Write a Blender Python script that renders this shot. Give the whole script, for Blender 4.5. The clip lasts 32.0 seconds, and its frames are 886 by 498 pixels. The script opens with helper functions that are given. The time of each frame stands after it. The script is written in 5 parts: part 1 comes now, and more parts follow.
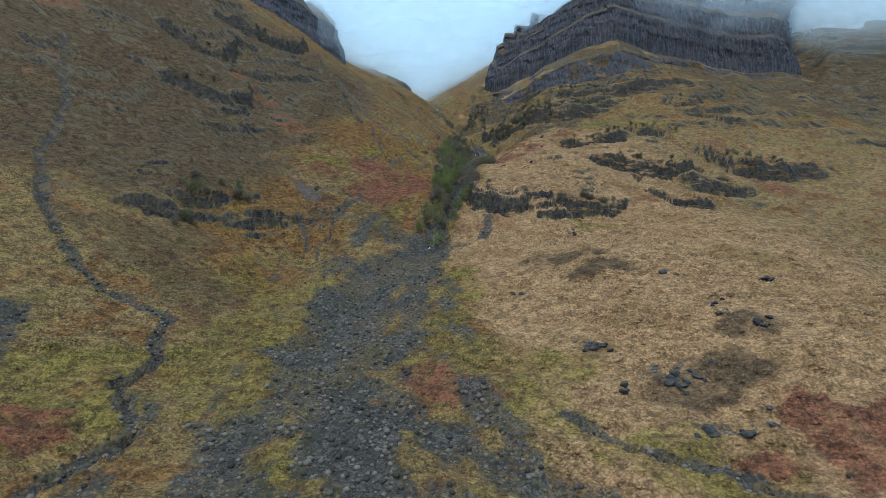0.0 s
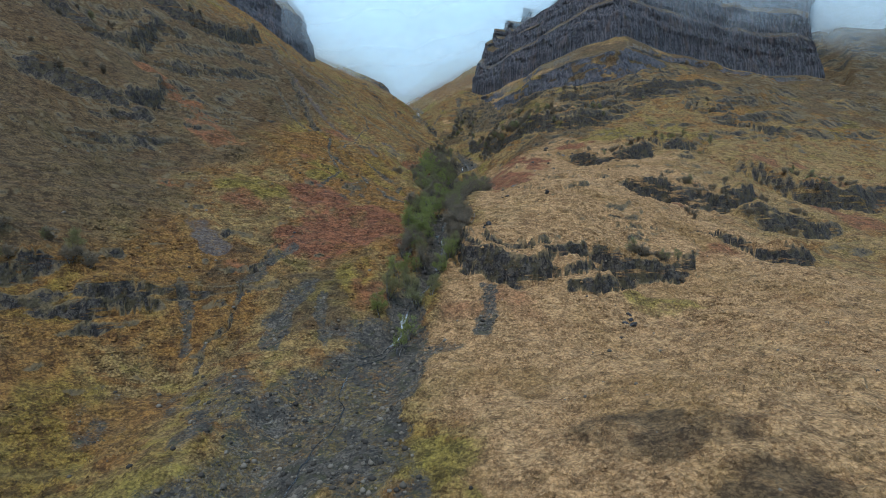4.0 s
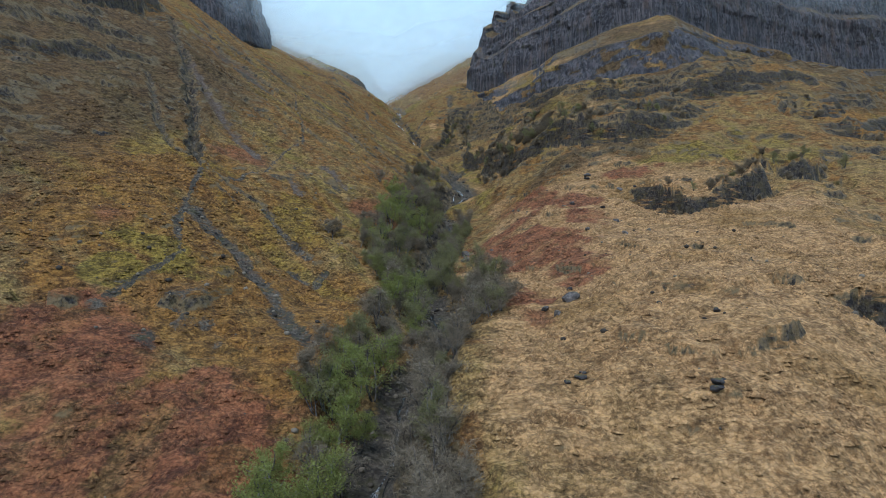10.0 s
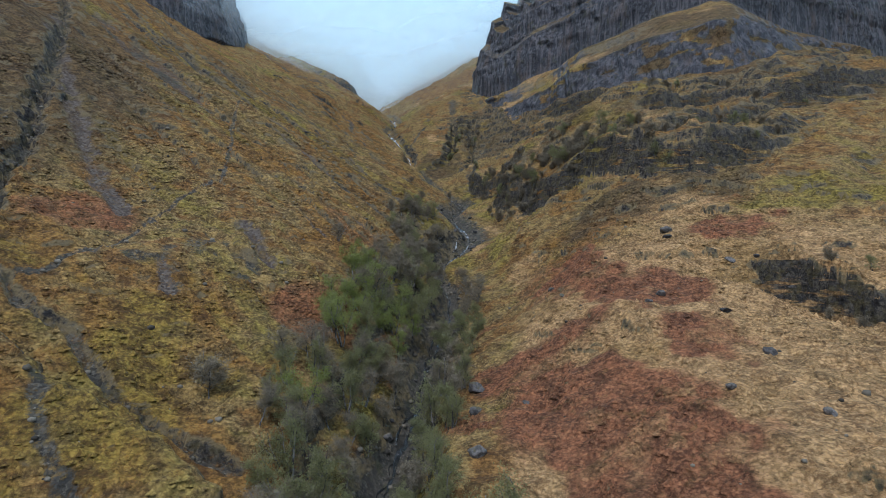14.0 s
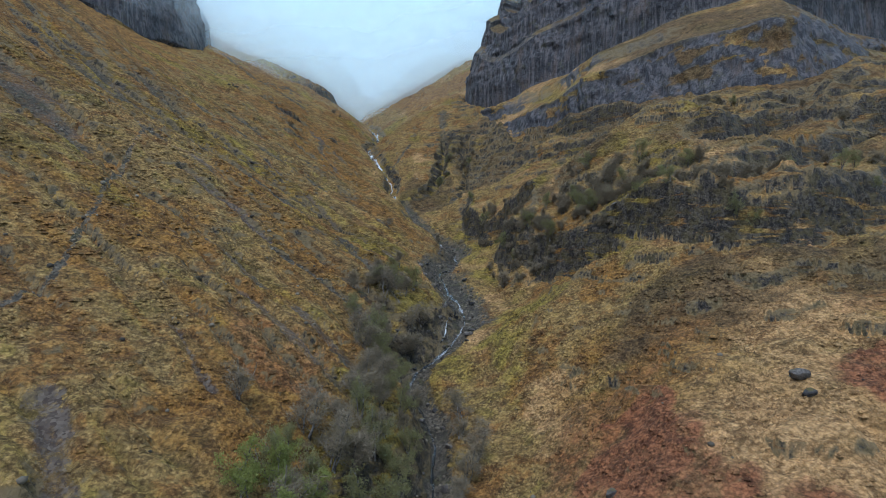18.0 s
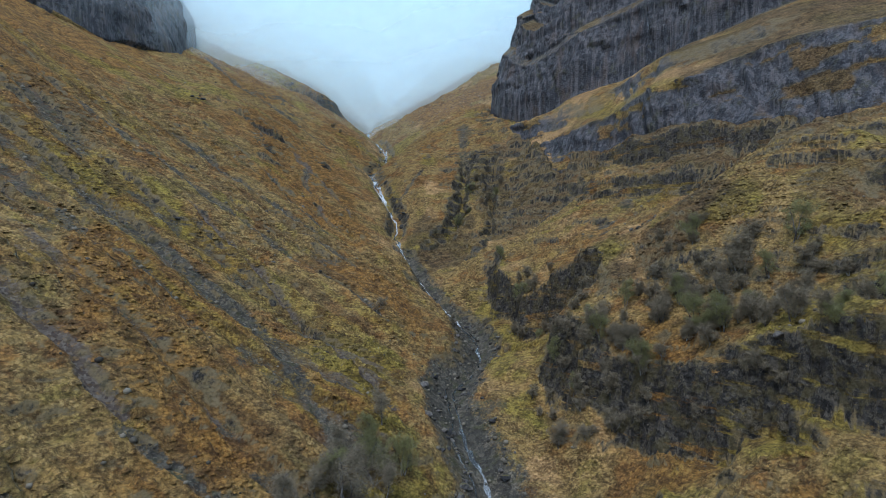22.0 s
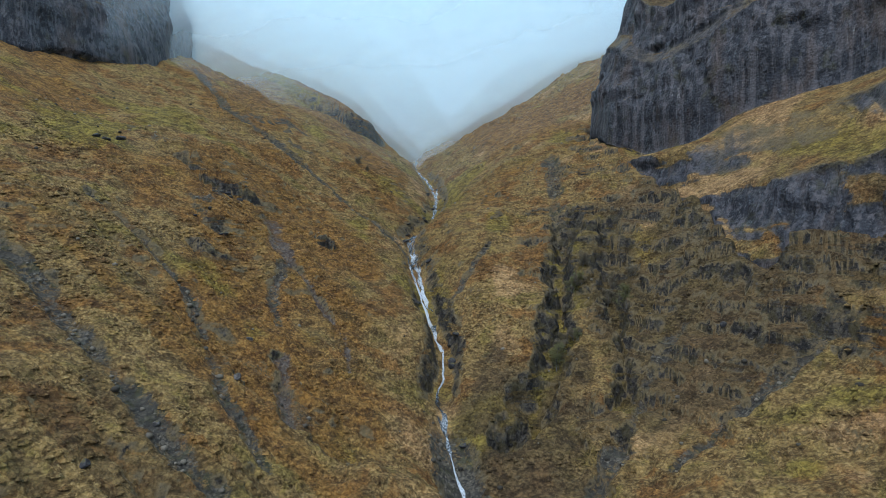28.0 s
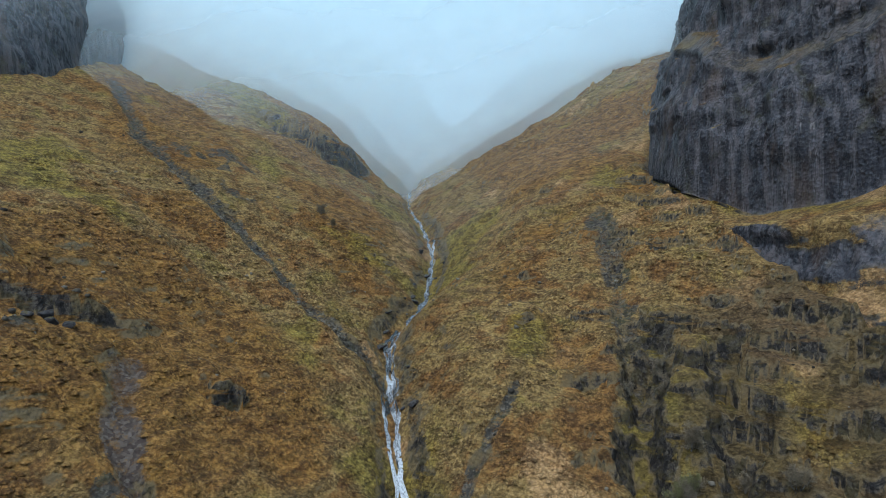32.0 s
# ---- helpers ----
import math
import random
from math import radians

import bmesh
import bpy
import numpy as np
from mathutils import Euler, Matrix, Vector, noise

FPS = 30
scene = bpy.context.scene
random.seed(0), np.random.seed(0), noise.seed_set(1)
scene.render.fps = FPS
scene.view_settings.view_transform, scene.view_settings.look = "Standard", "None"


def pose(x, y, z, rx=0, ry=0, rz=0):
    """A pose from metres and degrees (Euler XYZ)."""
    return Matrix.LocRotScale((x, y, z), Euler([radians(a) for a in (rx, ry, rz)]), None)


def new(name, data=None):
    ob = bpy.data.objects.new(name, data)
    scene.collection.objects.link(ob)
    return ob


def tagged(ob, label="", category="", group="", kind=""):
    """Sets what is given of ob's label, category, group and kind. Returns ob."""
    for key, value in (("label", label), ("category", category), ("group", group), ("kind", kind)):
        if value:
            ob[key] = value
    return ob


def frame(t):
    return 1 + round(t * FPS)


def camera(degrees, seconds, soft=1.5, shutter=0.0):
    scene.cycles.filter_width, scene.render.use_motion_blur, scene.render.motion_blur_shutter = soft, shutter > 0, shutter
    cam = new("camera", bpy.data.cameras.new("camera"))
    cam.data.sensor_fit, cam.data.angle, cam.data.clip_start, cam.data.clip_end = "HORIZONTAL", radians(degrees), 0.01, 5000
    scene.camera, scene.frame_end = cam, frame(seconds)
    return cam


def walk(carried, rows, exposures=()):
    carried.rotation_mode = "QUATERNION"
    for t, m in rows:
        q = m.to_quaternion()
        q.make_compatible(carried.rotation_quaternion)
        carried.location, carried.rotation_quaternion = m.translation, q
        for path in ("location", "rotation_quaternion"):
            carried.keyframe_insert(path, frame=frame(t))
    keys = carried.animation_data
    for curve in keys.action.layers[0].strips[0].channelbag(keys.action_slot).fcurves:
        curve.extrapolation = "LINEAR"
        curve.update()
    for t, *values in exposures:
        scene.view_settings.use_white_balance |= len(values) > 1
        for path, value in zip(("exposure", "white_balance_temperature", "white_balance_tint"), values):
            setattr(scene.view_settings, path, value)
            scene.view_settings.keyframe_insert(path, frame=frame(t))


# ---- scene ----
cam = camera(75.4, 32.0, 0.55)
METRES, EYE, TILT, LEAN, TURN = 500.0, 60.0, 0.0, 0.0, 0.0
ROWS = [
    (0.0, 0.0, 0.0, 0.0, 0.0, 0.0, -0.0),
    (0.5, 0.0003, 0.0176, 0.0041, 0.14, 0.12, 0.0),
    (1.0, 0.0005, 0.035, 0.0081, 0.16, 0.26, -0.02),
    (1.5, 0.0008, 0.0524, 0.0126, 0.01, 0.35, -0.05),
    (2.0, 0.0012, 0.0698, 0.017, -0.14, 0.35, -0.06),
    (2.5, 0.0017, 0.0872, 0.0214, -0.35, 0.3, -0.06),
    (3.0, 0.0023, 0.1048, 0.0259, -0.69, 0.3, -0.07),
    (3.5, 0.0031, 0.1222, 0.0304, -1.2, 0.33, -0.11),
    (5.5, 0.0077, 0.1917, 0.0485, -2.2, 0.42, -0.02),
    (6.0, 0.0089, 0.2092, 0.053, -2.26, 0.4, -0.03),
    (6.5, 0.0101, 0.2268, 0.0576, -2.27, 0.39, -0.04),
    (7.0, 0.0112, 0.2444, 0.0622, -2.3, 0.36, -0.13),
    (7.5, 0.0123, 0.2619, 0.0668, -2.33, 0.34, -0.23),
    (8.0, 0.0134, 0.2795, 0.0713, -2.38, 0.38, -0.27),
    (8.5, 0.0147, 0.2971, 0.0759, -2.42, 0.36, -0.29),
    (9.0, 0.0159, 0.3146, 0.0805, -2.41, 0.32, -0.28),
    (9.5, 0.0172, 0.3321, 0.085, -2.39, 0.29, -0.23),
    (10.0, 0.0183, 0.3498, 0.0896, -2.36, 0.29, -0.22),
    (10.5, 0.0195, 0.3673, 0.0943, -2.28, 0.36, -0.19),
    (11.0, 0.0207, 0.3847, 0.0988, -2.21, 0.42, -0.17),
    (11.5, 0.0218, 0.4016, 0.1033, -2.11, 0.44, -0.1),
    (12.0, 0.0228, 0.4174, 0.108, -2.05, 0.42, -0.13),
    (12.5, 0.0238, 0.4327, 0.1126, -2.01, 0.45, -0.19),
    (13.0, 0.0249, 0.4478, 0.1172, -1.97, 0.5, -0.13),
    (13.5, 0.0259, 0.4621, 0.1218, -1.94, 0.51, -0.11),
    (14.0, 0.0269, 0.476, 0.1264, -1.9, 0.62, -0.16),
    (14.5, 0.0277, 0.4892, 0.1311, -1.88, 0.62, -0.27),
    (16.5, 0.0311, 0.5343, 0.1498, -2.32, 0.47, -0.09),
    (17.0, 0.0319, 0.5453, 0.1545, -2.52, 0.47, -0.01),
    (17.5, 0.0327, 0.5554, 0.1589, -2.62, 0.47, 0.04),
    (18.0, 0.0335, 0.5678, 0.1635, -2.61, 0.55, 0.07),
    (18.5, 0.0344, 0.5809, 0.1684, -2.66, 0.63, -0.06),
    (19.0, 0.0355, 0.5941, 0.1731, -2.69, 0.69, -0.13),
    (19.5, 0.0365, 0.6075, 0.1778, -2.72, 0.79, -0.19),
    (20.0, 0.0373, 0.6207, 0.1824, -2.76, 0.84, -0.26),
    (20.5, 0.0382, 0.634, 0.1871, -2.68, 0.83, -0.25),
    (21.0, 0.0392, 0.6472, 0.1918, -2.06, 0.8, -0.36),
    (21.5, 0.0399, 0.6611, 0.1964, -1.26, 0.8, -0.36),
    (22.0, 0.0402, 0.6753, 0.2011, -0.42, 0.78, -0.38),
    (22.5, 0.0406, 0.6894, 0.2058, 0.5, 0.77, -0.37),
    (23.0, 0.0408, 0.7035, 0.2105, 1.44, 0.74, -0.29),
    (23.5, 0.0407, 0.7175, 0.2151, 2.17, 0.8, -0.23),
    (24.0, 0.0403, 0.7317, 0.2199, 2.78, 0.85, -0.19),
    (24.5, 0.0398, 0.7459, 0.2246, 3.34, 0.92, -0.15),
    (25.0, 0.0396, 0.76, 0.2294, 3.97, 0.93, -0.16),
    (25.5, 0.0386, 0.7742, 0.2341, 4.54, 0.93, -0.15),
    (27.5, 0.0352, 0.832, 0.2532, 5.8, 1.07, -0.23),
    (28.0, 0.0338, 0.8467, 0.258, 5.99, 1.09, -0.24),
    (28.5, 0.0328, 0.8614, 0.2628, 6.26, 1.14, -0.19),
    (29.0, 0.0318, 0.8759, 0.2677, 6.43, 1.21, -0.18),
    (29.5, 0.0306, 0.89, 0.2728, 6.51, 1.23, -0.18),
    (30.0, 0.0295, 0.9038, 0.2775, 6.58, 1.27, -0.14),
    (30.5, 0.0284, 0.917, 0.2825, 6.57, 1.34, -0.12),
    (31.0, 0.0276, 0.9288, 0.2875, 6.5, 1.36, -0.17),
    (31.5, 0.0265, 0.9402, 0.2925, 6.36, 1.34, -0.23),
    (32.0, 0.0255, 0.9517, 0.2972, 6.43, 1.35, -0.27),
]
walk(cam, [(t, pose(0, 0, EYE, TILT, LEAN, TURN) @ pose(METRES * x, METRES * y, METRES * z, 90 + pitch, roll, yaw)) for t, x, y, z, yaw, pitch, roll in ROWS],
     ((0.0, 0.08, 5600, 13), (12.0, 0.18, 5850, 17), (22.0, 0.26, 5750, 14), (32.0, 0.14, 5850, 13)))

# ---- daylight: an overcast, bluish sky and a broad, weak sun behind the cloud ----
SUN_HEIGHT, SUN_TURN = 64.0, 205.0
world = bpy.data.worlds.new("overcast_sky")
scene.world = world
world.use_nodes = True
wn, wl = world.node_tree.nodes, world.node_tree.links
wn.clear()
sky = wn.new("ShaderNodeTexSky")
sky.sky_type, sky.sun_disc = "NISHITA", False
sky.sun_elevation, sky.sun_rotation = radians(SUN_HEIGHT), radians(SUN_TURN)
sky.air_density, sky.dust_density = 1.0, 2.0
sky_light = wn.new("ShaderNodeBackground")
sky_light.inputs["Strength"].default_value = 0.06
cloud_light = wn.new("ShaderNodeBackground")
cloud_light.inputs["Color"].default_value = (0.59, 0.83, 0.95, 1)
cloud_light.inputs["Strength"].default_value = 0.6
both = wn.new("ShaderNodeAddShader")
w_out = wn.new("ShaderNodeOutputWorld")
wl.new(sky.outputs[0], sky_light.inputs["Color"])
wl.new(sky_light.outputs[0], both.inputs[0])
wl.new(cloud_light.outputs[0], both.inputs[1])
wl.new(both.outputs[0], w_out.inputs["Surface"])

sun = new("sun", bpy.data.lights.new("sun", "SUN"))
sun.data.energy, sun.data.angle, sun.data.color = 1.5, radians(24), (1.0, 0.97, 0.93)
sun.matrix_world = pose(0, 0, 400, 90 - SUN_HEIGHT, 0, 180 - SUN_TURN)

# ---- numbers of the glen: heights across it, station by station ----
STEPS_LEFT = (-250, -130, -80, -50, -28, -12, 0)
STEPS_RIGHT = (0, 12, 28, 50, 80, 130, 250)
LEFT_LOWER = (
    (0, 57.1, 34.2, 26.7, 24.6, 23.5, 22.3),
    (50, 88.3, 55.1, 41.6, 35.4, 33.9, 33.4),
    (90, 113.4, 72, 54.8, 43.9, 41, 41.6),
    (130, 138.6, 88.7, 69.8, 55.8, 47.5, 49.4),
    (170, 164.2, 105.2, 83.1, 67.9, 58.2, 60),
    (200, 182.9, 117.4, 91, 77.8, 73.2, 73.6),
    (240, 206.8, 133.8, 101.8, 96.8, 91.9, 88.5),
    (280, 230.5, 156, 121, 114.5, 102.4, 97.7),
    (330, 255.9, 180.5, 147, 131.1, 123.7, 113.7),
)
LEFT_UPPER = (
    (380, 276.1, 201.5, 169.4, 152.1, 139.6, 129),
    (430, 290.2, 214, 180.6, 162.5, 148.3, 142.4),
    (470, 303.2, 228.1, 191, 172, 161.2, 151.7),
    (510, 315, 241.5, 211.7, 195, 180, 170.8),
    (550, 326.2, 254.4, 226.5, 214.5, 200.4, 192),
    (600, 340, 271, 244.9, 231.7, 220.3, 211.8),
    (670, 359.3, 298.4, 276.3, 264, 253.5, 239.3),
    (760, 384.5, 334.2, 313.5, 299, 284, 266.9),
)
RIGHT_LOWER = (
    (0, 20, 18.6, 17.8, 18.5, 20.7, 19.9),
    (50, 31.7, 31.8, 32.7, 35.1, 35, 29.8),
    (90, 40.9, 43.1, 45.8, 48.3, 45.5, 37.8),
    (130, 50.3, 53.5, 59.3, 59.6, 54.5, 45.7),
    (170, 61.6, 63.7, 62.9, 66.8, 62.3, 53.8),
    (200, 79.6, 82.8, 77, 74.4, 68.3, 60.8),
    (240, 92.7, 98.1, 98.8, 88.1, 78.9, 72.1),
    (280, 97.5, 104.2, 106.6, 108.3, 96.5, 86.1),
    (330, 107.6, 117.6, 120.1, 125.9, 121.9, 107.7),
)
RIGHT_UPPER = (
    (380, 120.2, 131.1, 146.5, 149.1, 149.8, 133.8),
    (430, 140.2, 156.2, 176.4, 179.8, 188.3, 165.6),
    (470, 153, 165.7, 175, 198, 206.5, 191.9),
    (510, 164.3, 166.8, 181.2, 216.9, 226.6, 216.1),
    (550, 191.6, 189.7, 201.2, 231.2, 244.5, 238),
    (600, 212.3, 221, 227.6, 248, 261.6, 267.2),
    (670, 236.8, 245.5, 256, 272, 282.9, 309),
    (760, 265.4, 275.5, 289, 304, 311.3, 362.2),
)
BED = (21.2, 32.2, 40.7, 48.6, 59.8, 71.4, 86.8, 94, 103.2, 116.3, 135.3, 145.2, 164.9, 184.5, 203.1, 230.7, 258.9)
BURN_Y = (0, 70, 95, 120, 150, 170, 177, 188, 199, 218, 227, 234, 248, 256, 283, 292, 306, 318, 340, 375, 389, 402, 412, 424, 438, 454, 474, 483, 492, 502, 515, 528, 537, 551, 565, 577, 590, 609, 627, 657, 690, 760)
BURN_X = (0, 0, -14, -17, -15, -10, -4, -2, 2, 6, 5, 6, 8, 12, 11, 9, 10, 12, 15, 19, 16, 24, 27, 24, 22.5, 28, 25, 19, 14, 11, 6.5, 6, 3, -2, -5.5, -8, -5, -5, -8, -18, -24, -28)


rng = np.random.default_rng(7)
LATTICE = rng.random((512, 512)).astype(np.float32)


def value_noise(x, y, seed=0):
    """Smooth noise from 0 to 1, one unit across."""
    xi, yi = np.floor(x).astype(np.int32), np.floor(y).astype(np.int32)
    u, v = (x - xi).astype(np.float32), (y - yi).astype(np.float32)
    u, v = u * u * (3 - 2 * u), v * v * (3 - 2 * v)
    a, b = (xi + 37 * seed) & 511, (yi + 91 * seed) & 511
    c, d = (a + 1) & 511, (b + 1) & 511
    low, high = LATTICE[a, b], LATTICE[a, d]
    low, high = low + (LATTICE[c, b] - low) * u, high + (LATTICE[c, d] - high) * u
    return low + (high - low) * v


def fbm(x, y, size, octaves=4, seed=0, gain=0.5):
    """Layered noise round 0, its largest lumps size metres across."""
    total, amp, norm = 0.0, 1.0, 0.0
    for k in range(octaves):
        total = total + amp * (value_noise(x / size + 17.3 * k, y / size - 9.1 * k, seed + k) - 0.5)
        norm, amp, size = norm + amp, amp * gain, size / 2.03
    return 2 * total / norm


def ridged(x, y, size, octaves=4, seed=0):
    total, amp, norm = 0.0, 1.0, 0.0
    for k in range(octaves):
        total = total + amp * (1 - np.abs(2 * value_noise(x / size + 5.1 * k, y / size + 3.7 * k, seed + k) - 1))
        norm, amp, size = norm + amp, amp * 0.5, size / 2.1
    return total / norm


def smooth(a, b, x):
    u = np.clip((x - a) / (b - a), 0, 1)
    return u * u * (3 - 2 * u)


def glide(knots, values, q):
    """Smooth curve through values at the knots (along axis 0 of values), straight beyond the ends."""
    k, v = np.asarray(knots, float), np.asarray(values, float)
    h = np.diff(k)
    d = np.diff(v, axis=0) / (h if v.ndim == 1 else h[:, None])
    hh = h if v.ndim == 1 else h[:, None]
    m = np.concatenate([d[:1], (d[:-1] * hh[1:] + d[1:] * hh[:-1]) / (hh[1:] + hh[:-1]), d[-1:]])
    i = np.clip(np.searchsorted(k, q) - 1, 0, len(k) - 2)
    u = (q - k[i]) / h[i]
    c = np.clip(u, 0, 1)
    sh = (lambda a: a) if v.ndim == 1 else (lambda a: a[:, None])
    out = sh(2 * c**3 - 3 * c**2 + 1) * v[i] + sh(3 * c**2 - 2 * c**3) * v[i + 1]
    out = out + sh((c**3 - 2 * c**2 + c) * h[i]) * m[i] + sh((c**3 - c**2) * h[i]) * m[i + 1]
    return out + sh(np.minimum(q - k[0], 0)) * m[0] + sh(np.maximum(q - k[-1], 0)) * m[-1]


LEFT = np.array(LEFT_LOWER + LEFT_UPPER)
RIGHT = np.array(RIGHT_LOWER + RIGHT_UPPER)
STATIONS = LEFT[:, 0]
GLEN = np.column_stack([LEFT[:, 1:], np.array(BED), RIGHT[:, 1:]])


def burn_x(y):
    return glide(BURN_Y, BURN_X, np.clip(y, -20, 900))


def row_wise(knots, table, q):
    """Each row of table is a curve over the knots, read at that row's q."""
    k = np.asarray(knots, float)
    h = np.diff(k)
    d = np.diff(table, axis=1) / h
    m = np.concatenate([d[:, :1], (d[:, :-1] * h[1:] + d[:, 1:] * h[:-1]) / (h[1:] + h[:-1]), d[:, -1:]], 1)
    i = np.clip(np.searchsorted(k, q) - 1, 0, len(k) - 2)
    r = np.arange(len(q))
    c = np.clip((q - k[i]) / h[i], 0, 1)
    out = (2 * c**3 - 3 * c**2 + 1) * table[r, i] + (3 * c**2 - 2 * c**3) * table[r, i + 1]
    out += (c**3 - 2 * c**2 + c) * h[i] * m[r, i] + (c**3 - c**2) * h[i] * m[r, i + 1]
    return out + np.minimum(q - k[0], 0) * m[:, 0] + np.maximum(q - k[-1], 0) * m[:, -1]


def broad_height(x, y):
    """The glen's broad form."""
    yc = np.clip(y, -80, 1000)
    s = x - burn_x(yc)
    sc = np.clip(s, -420, 420)
    rows = glide(STATIONS, GLEN, yc)
    left = row_wise(STEPS_LEFT, rows[:, :7], np.minimum(sc, 0))
    right = row_wise(STEPS_RIGHT, rows[:, 6:], np.maximum(sc, 0))
    return np.where(sc < 0, left, right)


def side_of(line, x, y):
    """Metres to the line's right-hand side (minus: left-hand side) of an open line of points, end to end."""
    best, sign = np.full(x.shape, 1e9), np.ones(x.shape)
    for (ax, ay), (bx, by) in zip(line[:-1], line[1:]):
        dx, dy = bx - ax, by - ay
        u = np.clip(((x - ax) * dx + (y - ay) * dy) / (dx * dx + dy * dy), 0, 1)
        dist = np.hypot(x - ax - u * dx, y - ay - u * dy)
        near = dist < best - 1e-9
        sign = np.where(near, np.where((x - ax) * dy - (y - ay) * dx >= 0, 1.0, -1.0), sign)
        best = np.where(near, dist, best)
    return best * sign


def lump(x, y, cx, cy, rx, ry, turn=0.0, edge=0.35, seed=0, rough=0.35):
    """1 inside an uneven oval, 0 outside."""
    c, s = math.cos(radians(turn)), math.sin(radians(turn))
    u, v = ((x - cx) * c + (y - cy) * s) / rx, (-(x - cx) * s + (y - cy) * c) / ry
    d = np.hypot(u, v) + rough * fbm(x, y, 0.6 * min(rx, ry) + 2, 3, 50 + seed)
    return 1 - smooth(1 - edge, 1 + edge, d)

# ---- crags and cliff bands: where the slope breaks into rock walls (the hill lies to the left of each line) ----
# stations along the great crag: foot of the lower cliff, its lip, foot of the middle cliff, its lip, foot of the great wall
CRAG_FOOT = ((58, 690), (51, 660), (45, 628), (41, 606), (43, 590), (48, 562), (54, 544), (58, 526), (66, 511), (80, 491), (102, 463), (128, 440), (210, 482), (330, 500), (395, 590), (440, 720))
CRAG_FOOT_Z = (244, 236, 229, 224, 218, 202, 196, 187, 186, 187, 187, 186, 203, 203, 210, 222)
CRAG_LIP = ((59, 690), (52, 660), (46, 627), (42, 606), (44, 589), (50, 566), (56, 549), (62, 539), (72, 521), (82, 502), (105, 477), (131, 456), (210, 500), (330, 515), (393, 597), (436, 724))
CRAG_LIP_Z = (245, 237, 230, 225, 219, 204, 202, 204, 206, 208.5, 214, 217, 214, 210, 214, 226)
MID_FOOT = ((60, 690), (53, 660), (46.6, 627), (43, 606), (45, 589), (48, 575), (57, 554), (64, 546), (76, 529), (88, 509), (108, 485), (134, 465), (212, 507), (330, 522), (390, 602), (433, 726))
MID_FOOT_Z = (246, 238, 231, 226, 220, 208.5, 206, 207.5, 210.5, 215.5, 218, 221, 217, 212, 216, 228)
MID_LIP = ((61, 690), (54, 660), (47, 626), (43.5, 606), (45.5, 589), (49.5, 577), (59, 560), (67, 556), (79, 542), (91, 515), (110, 491), (138, 475), (214, 511), (330, 526), (387, 605), (430, 728))
MID_LIP_Z = (247, 239, 232, 227, 221, 215, 216, 219, 221, 223, 225, 229, 224, 217, 220, 231)
WALL_FOOT = ((62, 690), (55, 660), (47.6, 626), (44, 607), (46, 590), (54.5, 579), (65, 566), (72, 561), (85, 551), (101, 526), (117, 505), (144, 493), (218, 520), (330, 535), (384, 610), (426, 730))
WALL_FOOT_Z = (248, 240, 233, 228, 222.5, 217.5, 218.5, 224, 226, 229, 233, 239, 228, 220, 223, 234)
LEFT_CRAG = ((-420, 470), (-260, 480), (-150, 520), (-112, 565), (-100, 602), (-112, 650), (-150, 720))
SPUR = ((-52, 301), (-40, 298), (-30, 294), (-20, 291), (-10, 287.5), (0, 283), (8, 279))
# cliff bands: line, height, breadth of the wall, breadth over which the slope gives it back
KNOLL_BANDS = (
    (((9, 204), (11, 194), (15, 189.5), (19, 187), (23.5, 186), (27, 188), (29, 193)), 7.0, 3.2, 6.0),
    (((13, 201), (17, 196), (22, 194), (27, 194), (31, 198)), 3.4, 1.8, 4.0),
    (((23, 191), (26, 190), (31, 193), (36, 196), (39, 199)), 2.8, 1.5, 3.5),
    (((27.5, 186.5), (30, 186), (35, 188.5), (40, 192)), 2.4, 1.3, 3.0),
    (((28, 183), (31, 182), (36, 183.5), (40, 186), (44, 191)), 3.6, 1.6, 4.0),
    (((37, 199), (41, 194), (44, 192), (50, 193), (57, 196), (63, 201), (67, 208)), 6.0, 2.6, 7.0),
)
LOWER_BANDS = (
    (((76, 224), (80, 218), (86, 213), (94, 212), (104, 216)), 5.5, 2.4, 6.0),
    (((60, 246), (66, 243), (74, 249), (81, 254), (90, 252), (99, 256), (108, 262), (122, 274)), 6.5, 2.8, 8.0),
    (((66, 334), (71, 327), (76, 312), (85, 315), (95, 319), (104, 328), (110, 340)), 9.0, 3.2, 11.0),
    (((110, 352), (115, 339), (120, 336), (132, 346), (146, 360)), 7.0, 3.0, 9.0),
    (((138, 330), (146, 306), (151, 295), (160, 292), (180, 298), (205, 308)), 15.0, 5.0, 18.0),
    (((100, 262), (112, 250), (130, 252), (146, 264)), 8.0, 4.0, 12.0),
)
EAST_BANDS = (
    (((36, 446), (41, 422), (50, 408), (57, 396), (64, 385), (80, 379), (96, 382), (112, 390)), 9.5, 5.5, 18.0),
    (((80, 425), (88, 416), (105, 424), (119, 417), (137, 416), (160, 420), (190, 424)), 8.0, 3.5, 12.0),
    (((148, 400), (155, 393), (173, 396), (184, 404)), 6.0, 3.0, 9.0),
    (((166, 388), (174, 380), (185, 371), (200, 374)), 7.0, 3.0, 9.0),
    (((31, 494), (35, 478), (40, 462), (45, 447), (52, 432)), 11.0, 4.0, 16.0),
)
